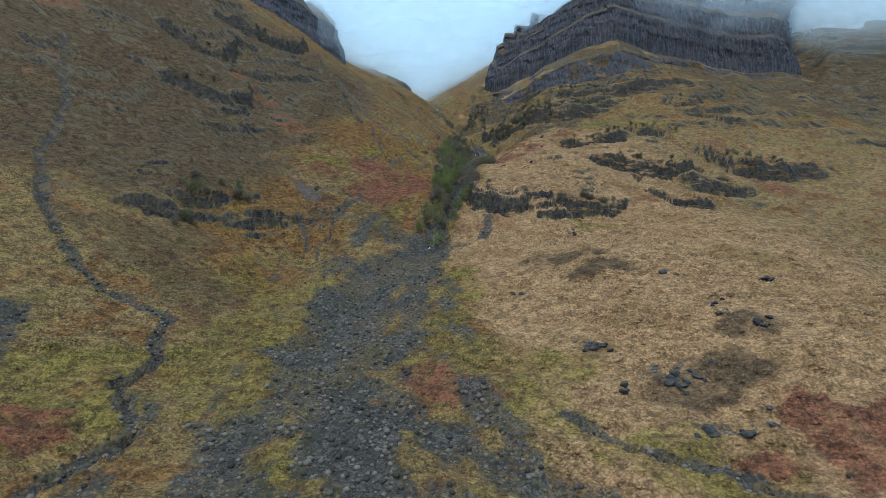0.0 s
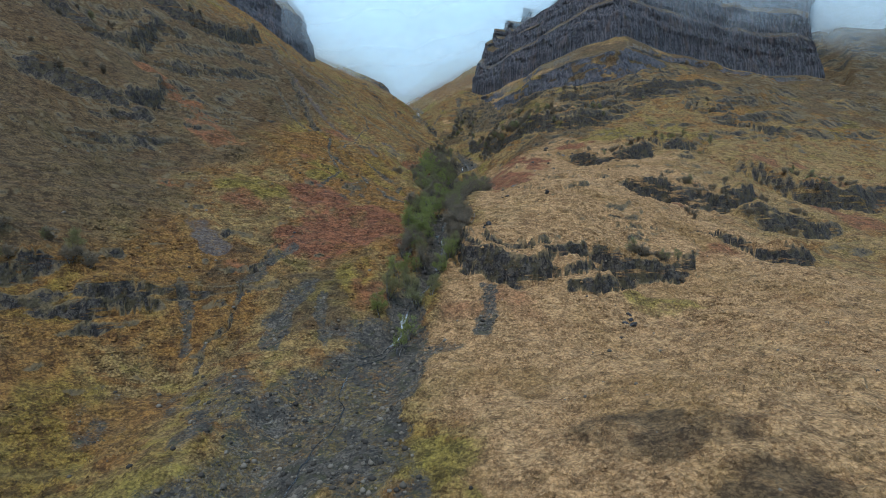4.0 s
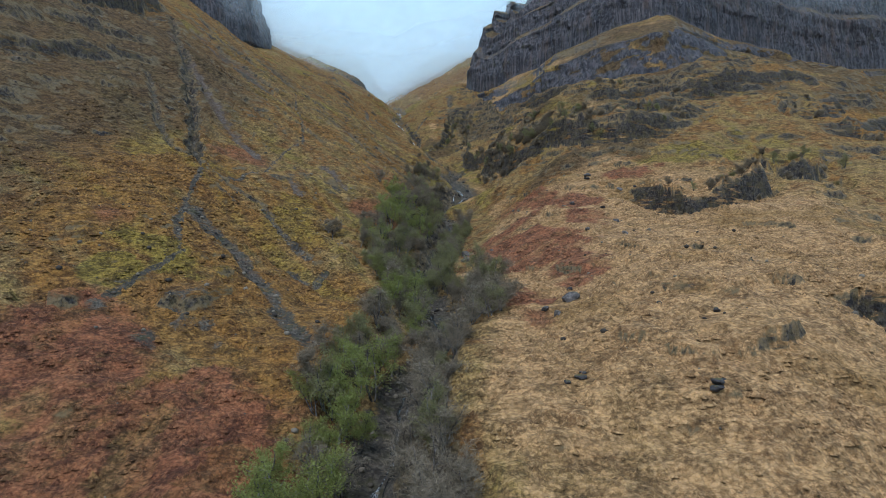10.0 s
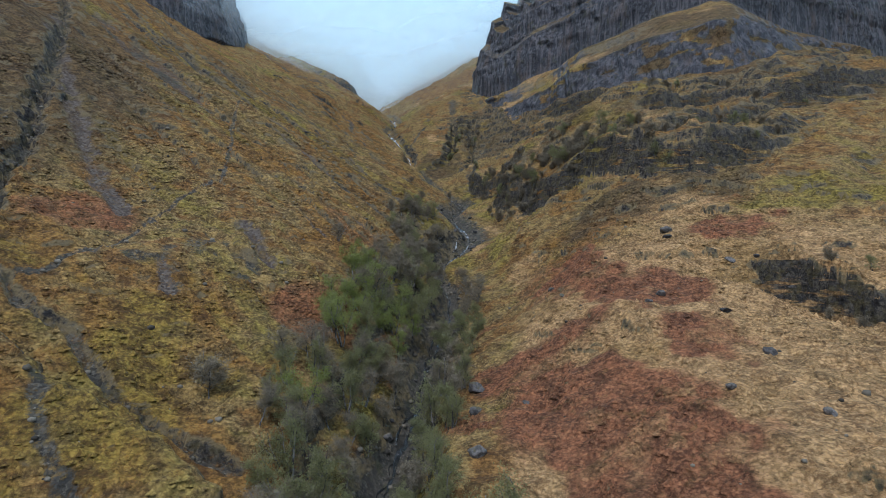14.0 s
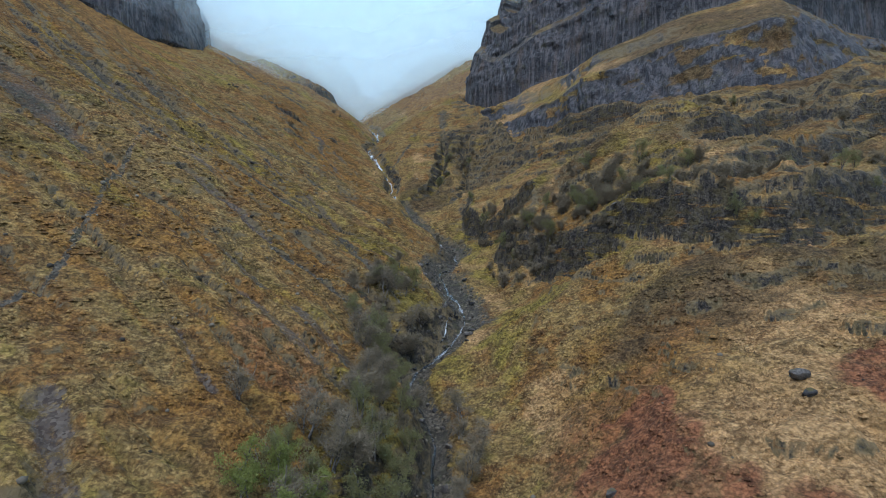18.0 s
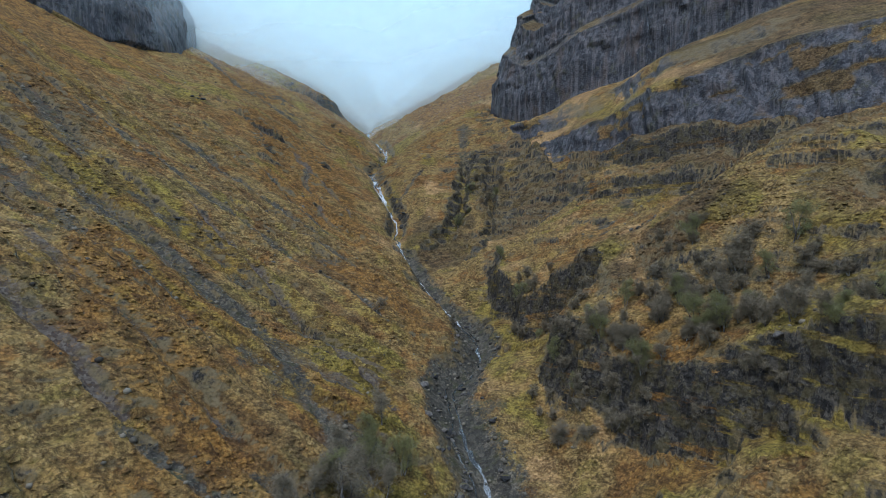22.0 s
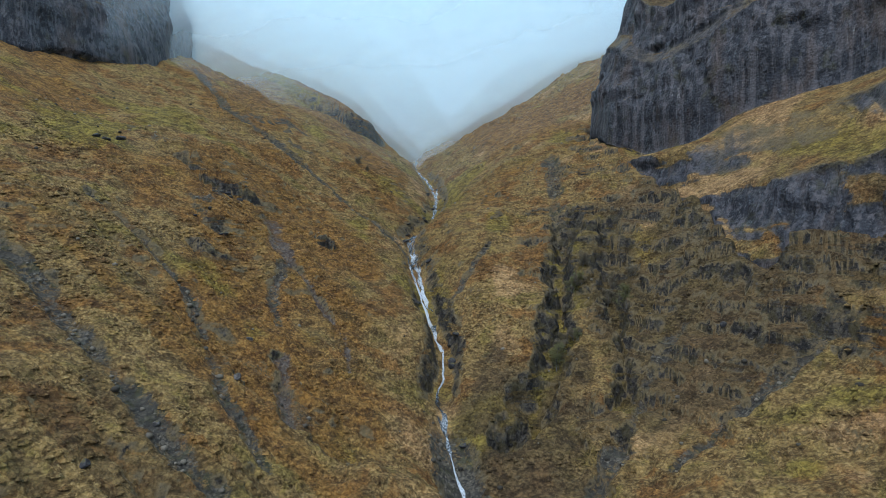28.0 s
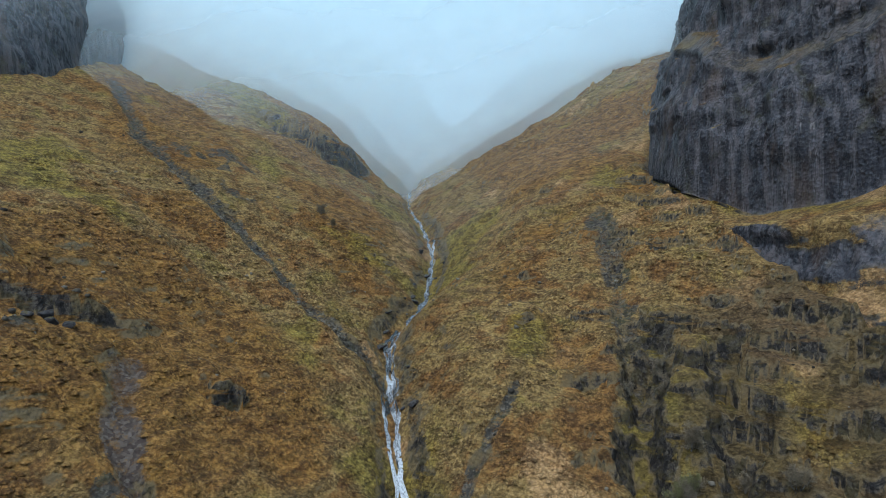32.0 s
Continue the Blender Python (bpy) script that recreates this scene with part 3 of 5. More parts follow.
    cover["gravel"] = np.maximum(cover["gravel"], (0.3 + 0.28 * long) * streak * smooth(-0.3, 0.2, fbm(x, y, 5, 3, 63)))
    # soil lines here and heather below also paint in the eroded lips' shadow
    cover["soil"] = np.maximum(cover["soil"], 0.62 * smooth(0.3, 0.38, worn) * west * long * smooth(0.3, -0.1, fbm(x, y, 9, 3, 62)))
    bands_ = fbm(x * 0.12, v, 8, 3, 60, 0.6)
    cover["moss"] = np.maximum(cover["moss"], 0.55 * smooth(0.1, 0.45, bands_) * west)
    cover["orange"] = np.maximum(cover["orange"], 0.9 * smooth(-0.05, -0.4, bands_) * west)
    cover["heather"] = np.maximum(cover["heather"], 0.5 * fine_streak)
    # dark heath and stones high on the western side
    high = smooth(-52, -82, s + 12 * fbm(x, y, 40, 3, 64)) * smooth(130, 170, y) * (1 - smooth(360, 450, y))
    cover["heather"] = np.maximum(cover["heather"], high * (0.75 + 0.25 * smooth(-0.3, 0.3, fbm(x, y, 12, 4, 65))))
    rock = np.maximum(rock, high * 0.6 * smooth(0.05, 0.4, fbm(x, 1.5 * z, 13, 4, 66, 0.6)))
    cover["heather"] = np.maximum(cover["heather"], 0.6 * smooth(-0.2, 0.4, fbm(x, y, 17, 4, 67)) * smooth(-10, -24, s) * smooth(70, 120, y) * (1 - smooth(220, 260, y)))
    cover["heather"] = np.maximum(cover["heather"], 0.75 * smooth(50, 90, x) * smooth(350, 430, y) * smooth(-0.35, 0.25, fbm(x, 1.6 * z, 16, 4, 69)))
    under = smooth(27, 40, x + 4 * fbm(x, y, 12, 3, 84)) * smooth(496, 512, y) * (1 - smooth(552, 566, y))
    cover["heather"] = np.maximum(cover["heather"], under * smooth(-0.8, -0.1, fbm(x, y, 9, 3, 85)))
    ribs = fbm((x - 0.8 * y) * 0.8, (x + y) * 0.16, 5.5, 3, 97, 0.55)
    z = z + 2.2 * under * ribs
    rock = np.maximum(rock, under * smooth(0.05, 0.3, np.abs(ribs) + 0.35 * fbm(x, y, 4, 3, 98)))
    brow = smooth(60, 82, x + 8 * fbm(x, y, 20, 3, 87)) * smooth(418, 455, y + 12 * fbm(x, y, 26, 3, 88))
    cover["heather"] = np.maximum(cover["heather"], 0.95 * brow * smooth(-0.6, 0.0, fbm(x, 1.4 * z, 14, 3, 89)))
    rock = np.maximum(rock, brow * smooth(-0.05, 0.2, fbm(x, 1.8 * z, 15, 4, 90, 0.6)))
    cover["heather"] = cover["heather"] * (1 - 0.85 * smooth(0.2, 0.6, cover["bracken"]))
    cover["rock"] = np.clip(rock, 0, 1)
    # tussocks and stones underfoot
    soft = 1 - np.clip(cover["gravel"] + cover["rock"] + cover["soil"], 0, 1)
    z = z + soft * (0.46 * fbm(x, y, 2.3, 2, 71) + 0.25 * np.abs(fbm(x, y, 3.4, 2, 72))) + cover["gravel"] * 0.5 * fbm(x, y, 2.1, 2, 73)
    tread = z + 1.5 * fbm(x, y, 9, 3, 81) + 0.7 * fbm(x, y, 3, 2, 82)
    z = z + 0.42 * soft * smooth(-0.4, 0.2, fbm(x, y, 14, 3, 83)) * (terraced(tread, 1.7, 0.24) - tread) * smooth(2, 8, np.abs(s))
    strata = z + 3.4 * fbm(x, y, 11, 3, 76)
    z = z + 0.9 * cover["rock"] * (terraced(strata, 3.6, 0.14) - strata) * smooth(1, 6, np.abs(s))
    z = z + cover["rock"] * (1.0 * (ridged(x, y, 7.5, 3, 74) - 0.6) + 0.6 * fbm(x, y, 2.2, 2, 75)) * smooth(1, 6, np.abs(s))
    return z, cover, np.zeros(x.shape)


def axis(points):
    """Grid lines from runs of (start, end, spacing)."""
    out = [np.array([points[0][0]], float)]
    for a, b, h in points:
        n = max(2, int(round((b - a) / h)))
        out.append(np.linspace(a, b, n + 1)[1:])
    return np.concatenate(out)


GX = axis([(-3000, -900, 150), (-900, -300, 30), (-300, -160, 5), (-160, -95, 1.6), (-95, -62, 0.9), (-62, 82, 0.5), (82, 120, 0.9), (120, 200, 1.8), (200, 420, 5), (420, 900, 30), (900, 3000, 150)])
GY = axis([(-3000, -500, 170), (-500, -60, 20), (-60, 45, 4), (45, 610, 0.52), (610, 760, 1.6), (760, 1000, 8), (1000, 1500, 40), (1500, 3500, 150)])
XX, YY = np.meshgrid(GX, GY)
GRID = XX.shape
fx, fy = XX.ravel(), YY.ravel()
fz, COVER, WALL = ground_height(fx, fy)
ZZ = fz.reshape(GRID)


def height_at(x, y):
    """Height of the finished ground, read from its grid."""
    x, y = np.atleast_1d(np.asarray(x, float)), np.atleast_1d(np.asarray(y, float))
    i, j = np.clip(np.searchsorted(GX, x) - 1, 0, len(GX) - 2), np.clip(np.searchsorted(GY, y) - 1, 0, len(GY) - 2)
    u, v = (x - GX[i]) / (GX[i + 1] - GX[i]), (y - GY[j]) / (GY[j + 1] - GY[j])
    return (ZZ[j, i] * (1 - u) + ZZ[j, i + 1] * u) * (1 - v) + (ZZ[j + 1, i] * (1 - u) + ZZ[j + 1, i + 1] * u) * v


def cover_at(kind, x, y):
    i, j = np.clip(np.searchsorted(GX, x), 0, len(GX) - 1), np.clip(np.searchsorted(GY, y), 0, len(GY) - 1)
    return COVER[kind].reshape(GRID)[j, i]


# rock walls are pushed in and out into ribs and clefts
gy, gx = np.gradient(ZZ, GY, GX)
slope = np.hypot(gx, gy).ravel()
face = smooth(0.9, 2.2, slope)
nx, ny = -(gx.ravel()) / (slope + 1e-6), -(gy.ravel()) / (slope + 1e-6)
along = fx * ny - fy * nx
rib = 1.6 * (ridged(along + fz * 0.05, along * 0.3 + fz * 0.07, 11, 3, 91) - 0.55) + 0.4 * fbm(fx, fz, 4.5, 3, 92) + 0.4 * fbm(fy, fz * 0.8, 4.0, 3, 93)
inner = (np.abs(fx) < 380) & (fy > 40) & (fy < 720)
px_ = fx + np.where(inner, nx * rib * face, 0)
py_ = fy + np.where(inner, ny * rib * face, 0)
COVER["rock"] = np.clip(np.maximum(COVER["rock"], smooth(0.95, 1.5, slope + 0.35 * fbm(fx, fy, 5, 3, 94))), 0, 1)


def sheet(name, x, y, z, shape, material):
    rows, cols = shape
    idx = np.arange(rows * cols).reshape(shape)
    quads = np.stack([idx[:-1, :-1], idx[:-1, 1:], idx[1:, 1:], idx[1:, :-1]], -1).reshape(-1, 4)
    me = bpy.data.meshes.new(name)
    me.vertices.add(rows * cols)
    me.vertices.foreach_set("co", np.stack([x, y, z], -1).astype(np.float32).ravel())
    me.loops.add(quads.size)
    me.loops.foreach_set("vertex_index", quads.astype(np.int32).ravel())
    me.polygons.add(len(quads))
    me.polygons.foreach_set("loop_start", np.arange(0, quads.size, 4, dtype=np.int32))
    me.polygons.foreach_set("use_smooth", np.ones(len(quads), bool))
    me.update(calc_edges=True)
    me.materials.append(material)
    return new(name, me)


def from_arrays(name, verts, faces, material, smooth_faces=False):
    """A mesh from arrays of corners and of triangles or quads."""
    me = bpy.data.meshes.new(name)
    verts, faces = np.asarray(verts, np.float32), np.asarray(faces, np.int32)
    n = faces.shape[1]
    me.vertices.add(len(verts))
    me.vertices.foreach_set("co", verts.ravel())
    me.loops.add(faces.size)
    me.loops.foreach_set("vertex_index", faces.ravel())
    me.polygons.add(len(faces))
    me.polygons.foreach_set("loop_start", np.arange(0, faces.size, n, dtype=np.int32))
    if smooth_faces:
        me.polygons.foreach_set("use_smooth", np.ones(len(faces), bool))
    me.update(calc_edges=True)
    me.materials.append(material)
    return me

# ---- materials ----
class Nodes:
    """A short way to write a node material."""

    def __init__(self, name):
        self.mat = bpy.data.materials.new(name)
        self.mat.use_nodes = True
        self.n, self.l = self.mat.node_tree.nodes, self.mat.node_tree.links
        self.n.clear()
        self.where = self.n.new("ShaderNodeNewGeometry").outputs["Position"]

    def put(self, socket, value):
        if isinstance(value, (int, float)):
            socket.default_value = value
        elif isinstance(value, tuple):
            socket.default_value = (*value, 1) if len(value) == 3 and len(socket.default_value) == 4 else value
        else:
            self.l.new(value, socket)

    def noise(self, scale, detail=4, rough=0.55, vector=None, warp=0.0):
        node = self.n.new("ShaderNodeTexNoise")
        for key, value in (("Scale", scale), ("Detail", detail), ("Roughness", rough), ("Distortion", warp), ("Vector", vector or self.where)):
            self.put(node.inputs[key], value)
        return node.outputs["Fac"]

    def cells(self, scale, vector=None, out="Color", feature="F1"):
        node = self.n.new("ShaderNodeTexVoronoi")
        node.feature = feature
        self.put(node.inputs["Scale"], scale)
        self.put(node.inputs["Vector"], vector or self.where)
        return node.outputs[out]

    def math(self, op, a, b=0.0, c=0.0):
        node = self.n.new("ShaderNodeMath")
        node.operation = op
        for socket, value in zip(node.inputs, (a, b, c)):
            self.put(socket, value)
        return node.outputs[0]

    def ramp(self, value, low, high, a=0.0, b=1.0):
        node = self.n.new("ShaderNodeMapRange")
        node.interpolation_type = "SMOOTHSTEP"
        for key, v in (("Value", value), ("From Min", low), ("From Max", high), ("To Min", a), ("To Max", b)):
            self.put(node.inputs[key], v)
        return node.outputs[0]

    def mix(self, fac, a, b):
        node = self.n.new("ShaderNodeMix")
        node.data_type = "RGBA"
        self.put(node.inputs[0], fac)
        self.put(node.inputs[6], a)
        self.put(node.inputs[7], b)
        return node.outputs[2]

    def stretch(self, x, y, z):
        node = self.n.new("ShaderNodeMapping")
        node.inputs["Scale"].default_value = (x, y, z)
        self.l.new(self.where, node.inputs["Vector"])
        return node.outputs[0]

    def layers(self, name):
        node = self.n.new("ShaderNodeAttribute")
        node.attribute_name = name
        parts = self.n.new("ShaderNodeSeparateColor")
        self.l.new(node.outputs["Color"], parts.inputs[0])
        return [*parts.outputs, node.outputs["Alpha"]]

    def bump(self, height, strength, distance, under=None):
        node = self.n.new("ShaderNodeBump")
        node.inputs["Strength"].default_value, node.inputs["Distance"].default_value = strength, distance
        self.l.new(height, node.inputs["Height"])
        if under:
            self.l.new(under, node.inputs["Normal"])
        return node.outputs[0]

    def random(self, island=False):
        node = self.n.new("ShaderNodeNewGeometry" if island else "ShaderNodeObjectInfo")
        return node.outputs["Random Per Island" if island else "Random"]

    def finish(self, color, roughness=0.9, normal=None, specular=0.3, **more):
        node, out = self.n.new("ShaderNodeBsdfPrincipled"), self.n.new("ShaderNodeOutputMaterial")
        self.put(node.inputs["Base Color"], color)
        self.put(node.inputs["Roughness"], roughness)
        self.put(node.inputs["Specular IOR Level"], specular)
        for key, value in more.items():
            self.put(node.inputs[key.replace("_", " ")], value)
        if normal:
            self.l.new(normal, node.inputs["Normal"])
        self.l.new(node.outputs[0], out.inputs["Surface"])
        return self.mat


def rock_colour(k, wall):
    """Dark wet lava: columns stained down their faces on the great walls, paler beds with lichen in the outcrops, whose
    lit tops are partly painted in.
    """
    blot = k.noise(0.55, 6, 0.62)
    base = k.mix(k.ramp(blot, 0.42, 0.58), (0.015, 0.017, 0.022), (0.07, 0.072, 0.082))
    column = k.noise(0.8, 4, 0.55, k.stretch(1.0, 1.0, 0.07), 0.2)
    base = k.mix(k.ramp(column, 0.46, 0.62, 0, 0.8), base, (0.115, 0.108, 0.112))
    base = k.mix(k.ramp(k.noise(0.6, 4, 0.6, k.stretch(1.1, 1.1, 0.07)), 0.5, 0.6, 0, 0.85), base, (0.025, 0.028, 0.036))
    base = k.mix(k.ramp(k.noise(0.16, 4, 0.6, k.stretch(1, 1, 0.35)), 0.52, 0.7, 0, 0.55), base, (0.11, 0.078, 0.062))
    seep = k.math("MULTIPLY", k.ramp(k.noise(1.5, 4, 0.6, k.stretch(1, 1, 0.05)), 0.62, 0.72), k.ramp(k.noise(0.06, 3), 0.48, 0.62))
    base = k.mix(k.math("MULTIPLY", seep, 0.5), base, (0.3, 0.29, 0.28))
    cleft = k.noise(0.8, 3, 0.6, k.stretch(1.0, 1.0, 0.09), 0.8)
    base = k.mix(k.ramp(k.math("ABSOLUTE", k.math("SUBTRACT", cleft, 0.5)), 0.0, 0.022, 0.7, 0.0), base, (0.012, 0.012, 0.014))
    base = k.mix(k.ramp(k.noise(2.2, 6, 0.7), 0.5, 0.66, 0, 0.4), base, (0.12, 0.112, 0.112))
    moss = k.math("MULTIPLY", k.ramp(k.noise(0.22, 6, 0.65), 0.54, 0.7), 0.45)
    base = k.mix(moss, base, (0.07, 0.066, 0.026))
    beds = k.noise(1.0, 8, 0.7, k.stretch(0.75, 0.75, 0.6), 0.8)
    low = k.mix(k.ramp(beds, 0.45, 0.56), (0.013, 0.012, 0.011), (0.09, 0.078, 0.06))
    low = k.mix(k.ramp(k.noise(1.7, 6, 0.7), 0.48, 0.58, 0, 0.75), low, (0.03, 0.027, 0.025))
    joint = k.noise(0.9, 4, 0.6, k.stretch(0.8, 0.8, 0.3), 1.0)
    low = k.mix(k.ramp(k.math("ABSOLUTE", k.math("SUBTRACT", joint, 0.5)), 0.0, 0.03, 0.85, 0.0), low, (0.012, 0.011, 0.01))
    low = k.mix(k.ramp(k.noise(0.5, 6, 0.7), 0.46, 0.6, 0, 0.75), low, (0.075, 0.06, 0.024))
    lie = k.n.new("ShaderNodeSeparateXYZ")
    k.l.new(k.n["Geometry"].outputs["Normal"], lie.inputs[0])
    # upward faces paler: lichen and dry grass, plus top light put into the colour
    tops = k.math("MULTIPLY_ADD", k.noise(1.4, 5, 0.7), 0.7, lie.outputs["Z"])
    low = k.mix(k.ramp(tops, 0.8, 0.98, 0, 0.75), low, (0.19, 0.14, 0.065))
    return k.mix(wall, low, base)


def ground_material():
    k = Nodes("hillside")
    rock, gravel, bracken, moss = k.layers("cover_a")
    tan, soil, orange, heather = k.layers("cover_b")
    wall = k.layers("cover_c")[0]
    big, mid, fine, tiny = k.noise(0.05, 5, 0.6), k.noise(0.42, 6, 0.62), k.noise(2.1, 6, 0.68), k.noise(7.0, 3, 0.7)
    jag = k.math("MULTIPLY_ADD", k.math("ADD", k.math("ADD", mid, fine), tiny), 0.34, -0.51)

    def edged(mask, low=0.34, high=0.62, ragged=1.35):
        return k.ramp(k.math("MULTIPLY_ADD", jag, ragged, mask), low, high)

    ripple = k.noise(1.0, 5, 0.68, k.stretch(0.5, 0.5, 1.5), 0.4)
    tips = k.ramp(k.math("ADD", k.math("MULTIPLY", fine, 0.6), k.math("MULTIPLY", tiny, 0.4)), 0.47, 0.58)
    shade = k.ramp(k.math("ADD", k.math("MULTIPLY", k.math("ADD", mid, fine), 0.36), k.math("MULTIPLY", ripple, 0.28)), 0.43, 0.56)
    # dark hollows between the tussocks: their shade painted into the grass colour
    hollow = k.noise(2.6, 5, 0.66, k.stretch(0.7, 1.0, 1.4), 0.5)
    hollow_shade = k.ramp(k.math("ADD", k.math("MULTIPLY", hollow, 0.7), k.math("MULTIPLY", k.noise(0.17, 4, 0.6), 0.3)), 0.37, 0.46, 1.0, 0.0)
    hue, spot = k.noise(0.13, 6, 0.66, None, 0.5), k.noise(0.4, 5, 0.66, k.stretch(0.8, 1.0, 1.2), 0.8)
    col = k.mix(shade, (0.112, 0.069, 0.024), (0.28, 0.182, 0.06))
    col = k.mix(k.math("MULTIPLY", tips, 0.5), col, (0.37, 0.26, 0.11))
    col = k.mix(k.ramp(hue, 0.5, 0.6, 0, 0.75), col, k.mix(shade, (0.1, 0.046, 0.015), (0.255, 0.12, 0.03)))
    col = k.mix(k.ramp(hue, 0.46, 0.37, 0, 0.6), col, k.mix(shade, (0.09, 0.073, 0.019), (0.25, 0.19, 0.043)))
    green = k.mix(shade, (0.085, 0.07, 0.013), (0.255, 0.205, 0.033))
    pale = k.mix(shade, (0.24, 0.136, 0.056), (0.47, 0.285, 0.122))
    pale = k.mix(k.math("MULTIPLY", tips, 0.6), pale, (0.47, 0.305, 0.15))
    pale = k.mix(k.ramp(big, 0.5, 0.66, 0, 0.55), pale, (0.24, 0.142, 0.045))
    col = k.mix(k.math("MULTIPLY", edged(tan, 0.2, 0.75), 0.92), col, pale)
    col = k.mix(k.math("MULTIPLY", edged(orange, 0.25, 0.85), 0.8), col, k.mix(shade, (0.105, 0.05, 0.014), k.mix(k.math("MULTIPLY", tips, 0.4), (0.26, 0.128, 0.026), (0.33, 0.19, 0.055))))
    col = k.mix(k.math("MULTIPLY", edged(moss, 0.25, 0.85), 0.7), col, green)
    rust = k.mix(shade, (0.095, 0.034, 0.018), (0.25, 0.09, 0.042))
    col = k.mix(k.math("MULTIPLY", edged(bracken, 0.25, 0.75), 0.88), col, k.mix(k.math("MULTIPLY", tips, 0.3), rust, (0.28, 0.14, 0.065)))
    col = k.mix(k.ramp(spot, 0.55, 0.68, 0, 0.6), col, k.mix(shade, (0.05, 0.032, 0.012), (0.13, 0.08, 0.026)))
    col = k.mix(k.math("MULTIPLY", hollow_shade, 0.5), col, (0.04, 0.027, 0.011))
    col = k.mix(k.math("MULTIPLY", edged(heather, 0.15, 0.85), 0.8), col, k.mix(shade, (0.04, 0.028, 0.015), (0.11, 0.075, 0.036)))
    sway = k.n.new("ShaderNodeVectorMath")
    sway.operation = "MULTIPLY_ADD"
    drift = k.n.new("ShaderNodeTexNoise")
    k.put(drift.inputs["Scale"], 0.9)
    k.l.new(k.where, drift.inputs["Vector"])
    k.l.new(drift.outputs["Color"], sway.inputs[0])
    sway.inputs[1].default_value = (1.3, 1.3, 1.3)
    k.l.new(k.stretch(0.95, 1.15, 1.35), sway.inputs[2])
    # cell edges darkened as well, painting in shade between the clumps
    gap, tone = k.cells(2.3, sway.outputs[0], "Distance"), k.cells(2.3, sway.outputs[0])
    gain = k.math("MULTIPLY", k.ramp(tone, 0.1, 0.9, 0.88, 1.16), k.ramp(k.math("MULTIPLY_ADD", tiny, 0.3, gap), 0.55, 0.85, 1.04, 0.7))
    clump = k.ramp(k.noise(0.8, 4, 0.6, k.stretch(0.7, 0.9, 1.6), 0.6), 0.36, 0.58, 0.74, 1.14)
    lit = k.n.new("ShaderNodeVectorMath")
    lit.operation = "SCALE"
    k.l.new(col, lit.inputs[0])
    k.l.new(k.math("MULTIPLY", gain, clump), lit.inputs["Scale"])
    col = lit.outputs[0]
    col = k.mix(k.math("MULTIPLY", edged(soil, 0.36, 0.72, 2.2), k.ramp(k.noise(1.1, 6, 0.72), 0.36, 0.5, 0.45, 1.0)), col, k.mix(k.ramp(k.cells(2.6), 0.2, 0.95), k.mix(fine, (0.036, 0.027, 0.022), (0.1, 0.076, 0.062)), (0.15, 0.125, 0.1)))
    stones = k.cells(1.7)
    grey = k.mix(k.ramp(stones, 0.1, 0.9), (0.04, 0.034, 0.023), (0.19, 0.162, 0.115))
    grey = k.mix(k.ramp(k.cells(4.2), 0.55, 0.95, 0, 0.6), grey, (0.26, 0.23, 0.18))
    grey = k.mix(k.ramp(k.cells(3.1, None, "Distance"), 0.45, 0.75, 0, 0.7), grey, (0.02, 0.017, 0.012))
    grey = k.mix(k.ramp(fine, 0.4, 0.7), k.mix(0.5, grey, (0.05, 0.05, 0.048)), grey)
    grey = k.mix(k.ramp(k.noise(0.22, 5, 0.65, None, 0.6), 0.42, 0.6, 0.0, 0.75), grey, k.mix(stones, (0.024, 0.023, 0.019), (0.075, 0.069, 0.056)))
    grey = k.mix(k.ramp(mid, 0.5, 0.68, 0, 0.6), grey, (0.06, 0.06, 0.0211))
    tufts = k.ramp(k.noise(1.3, 6, 0.7), 0.4, 0.52, 0.35, 1.0)
    col = k.mix(k.math("MULTIPLY", edged(gravel, 0.34, 0.6, 1.8), k.math("MAXIMUM", tufts, k.ramp(gravel, 0.75, 0.95))), col, grey)
    sills = k.noise(1.0, 5, 0.62, k.stretch(0.1, 0.1, 0.55))
    sills = k.ramp(k.math("MULTIPLY_ADD", wall, 0.3, sills), 0.38, 0.46, 0.12, 1.0)
    up = k.n.new("ShaderNodeSeparateXYZ")
    k.l.new(k.n["Geometry"].outputs["Normal"], up.inputs[0])
    bare = k.ramp(k.math("SUBTRACT", k.math("MULTIPLY_ADD", jag, 0.45, up.outputs["Z"]), k.math("MULTIPLY", rock, 0.1)), 0.5, 0.66, 1.0, 0.03)
    bare = k.math("MAXIMUM", bare, k.math("MULTIPLY", wall, k.ramp(k.math("MULTIPLY_ADD", jag, 0.7, up.outputs["Z"]), 0.42, 0.6, 1.0, 0.0)))
    broken = k.ramp(k.noise(0.85, 7, 0.72, k.stretch(0.8, 0.8, 1.3), 0.6), 0.3, 0.4)
    broken = k.math("MAXIMUM", broken, wall)
    rocky = k.math("MULTIPLY", k.math("MULTIPLY", k.math("MULTIPLY", edged(rock, 0.3, 0.5, 1.8), sills), bare), broken)
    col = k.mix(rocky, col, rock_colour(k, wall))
    lumps = k.math("ADD", k.math("MULTIPLY", k.noise(0.9, 6, 0.66), 1.0), k.math("MULTIPLY", fine, 0.5))
    pillars = k.math("ADD", k.noise(0.75, 5, 0.6, k.stretch(1.0, 1.0, 0.09), 0.2), k.math("MULTIPLY", k.noise(2.0, 4, 0.6, k.stretch(1.0, 1.0, 0.3)), 0.4))
    lumps = k.math("ADD", k.math("MULTIPLY", lumps, k.math("SUBTRACT", 1.0, wall)), k.math("MULTIPLY", pillars, wall))
    normal = k.bump(lumps, 0.7, 1.0)
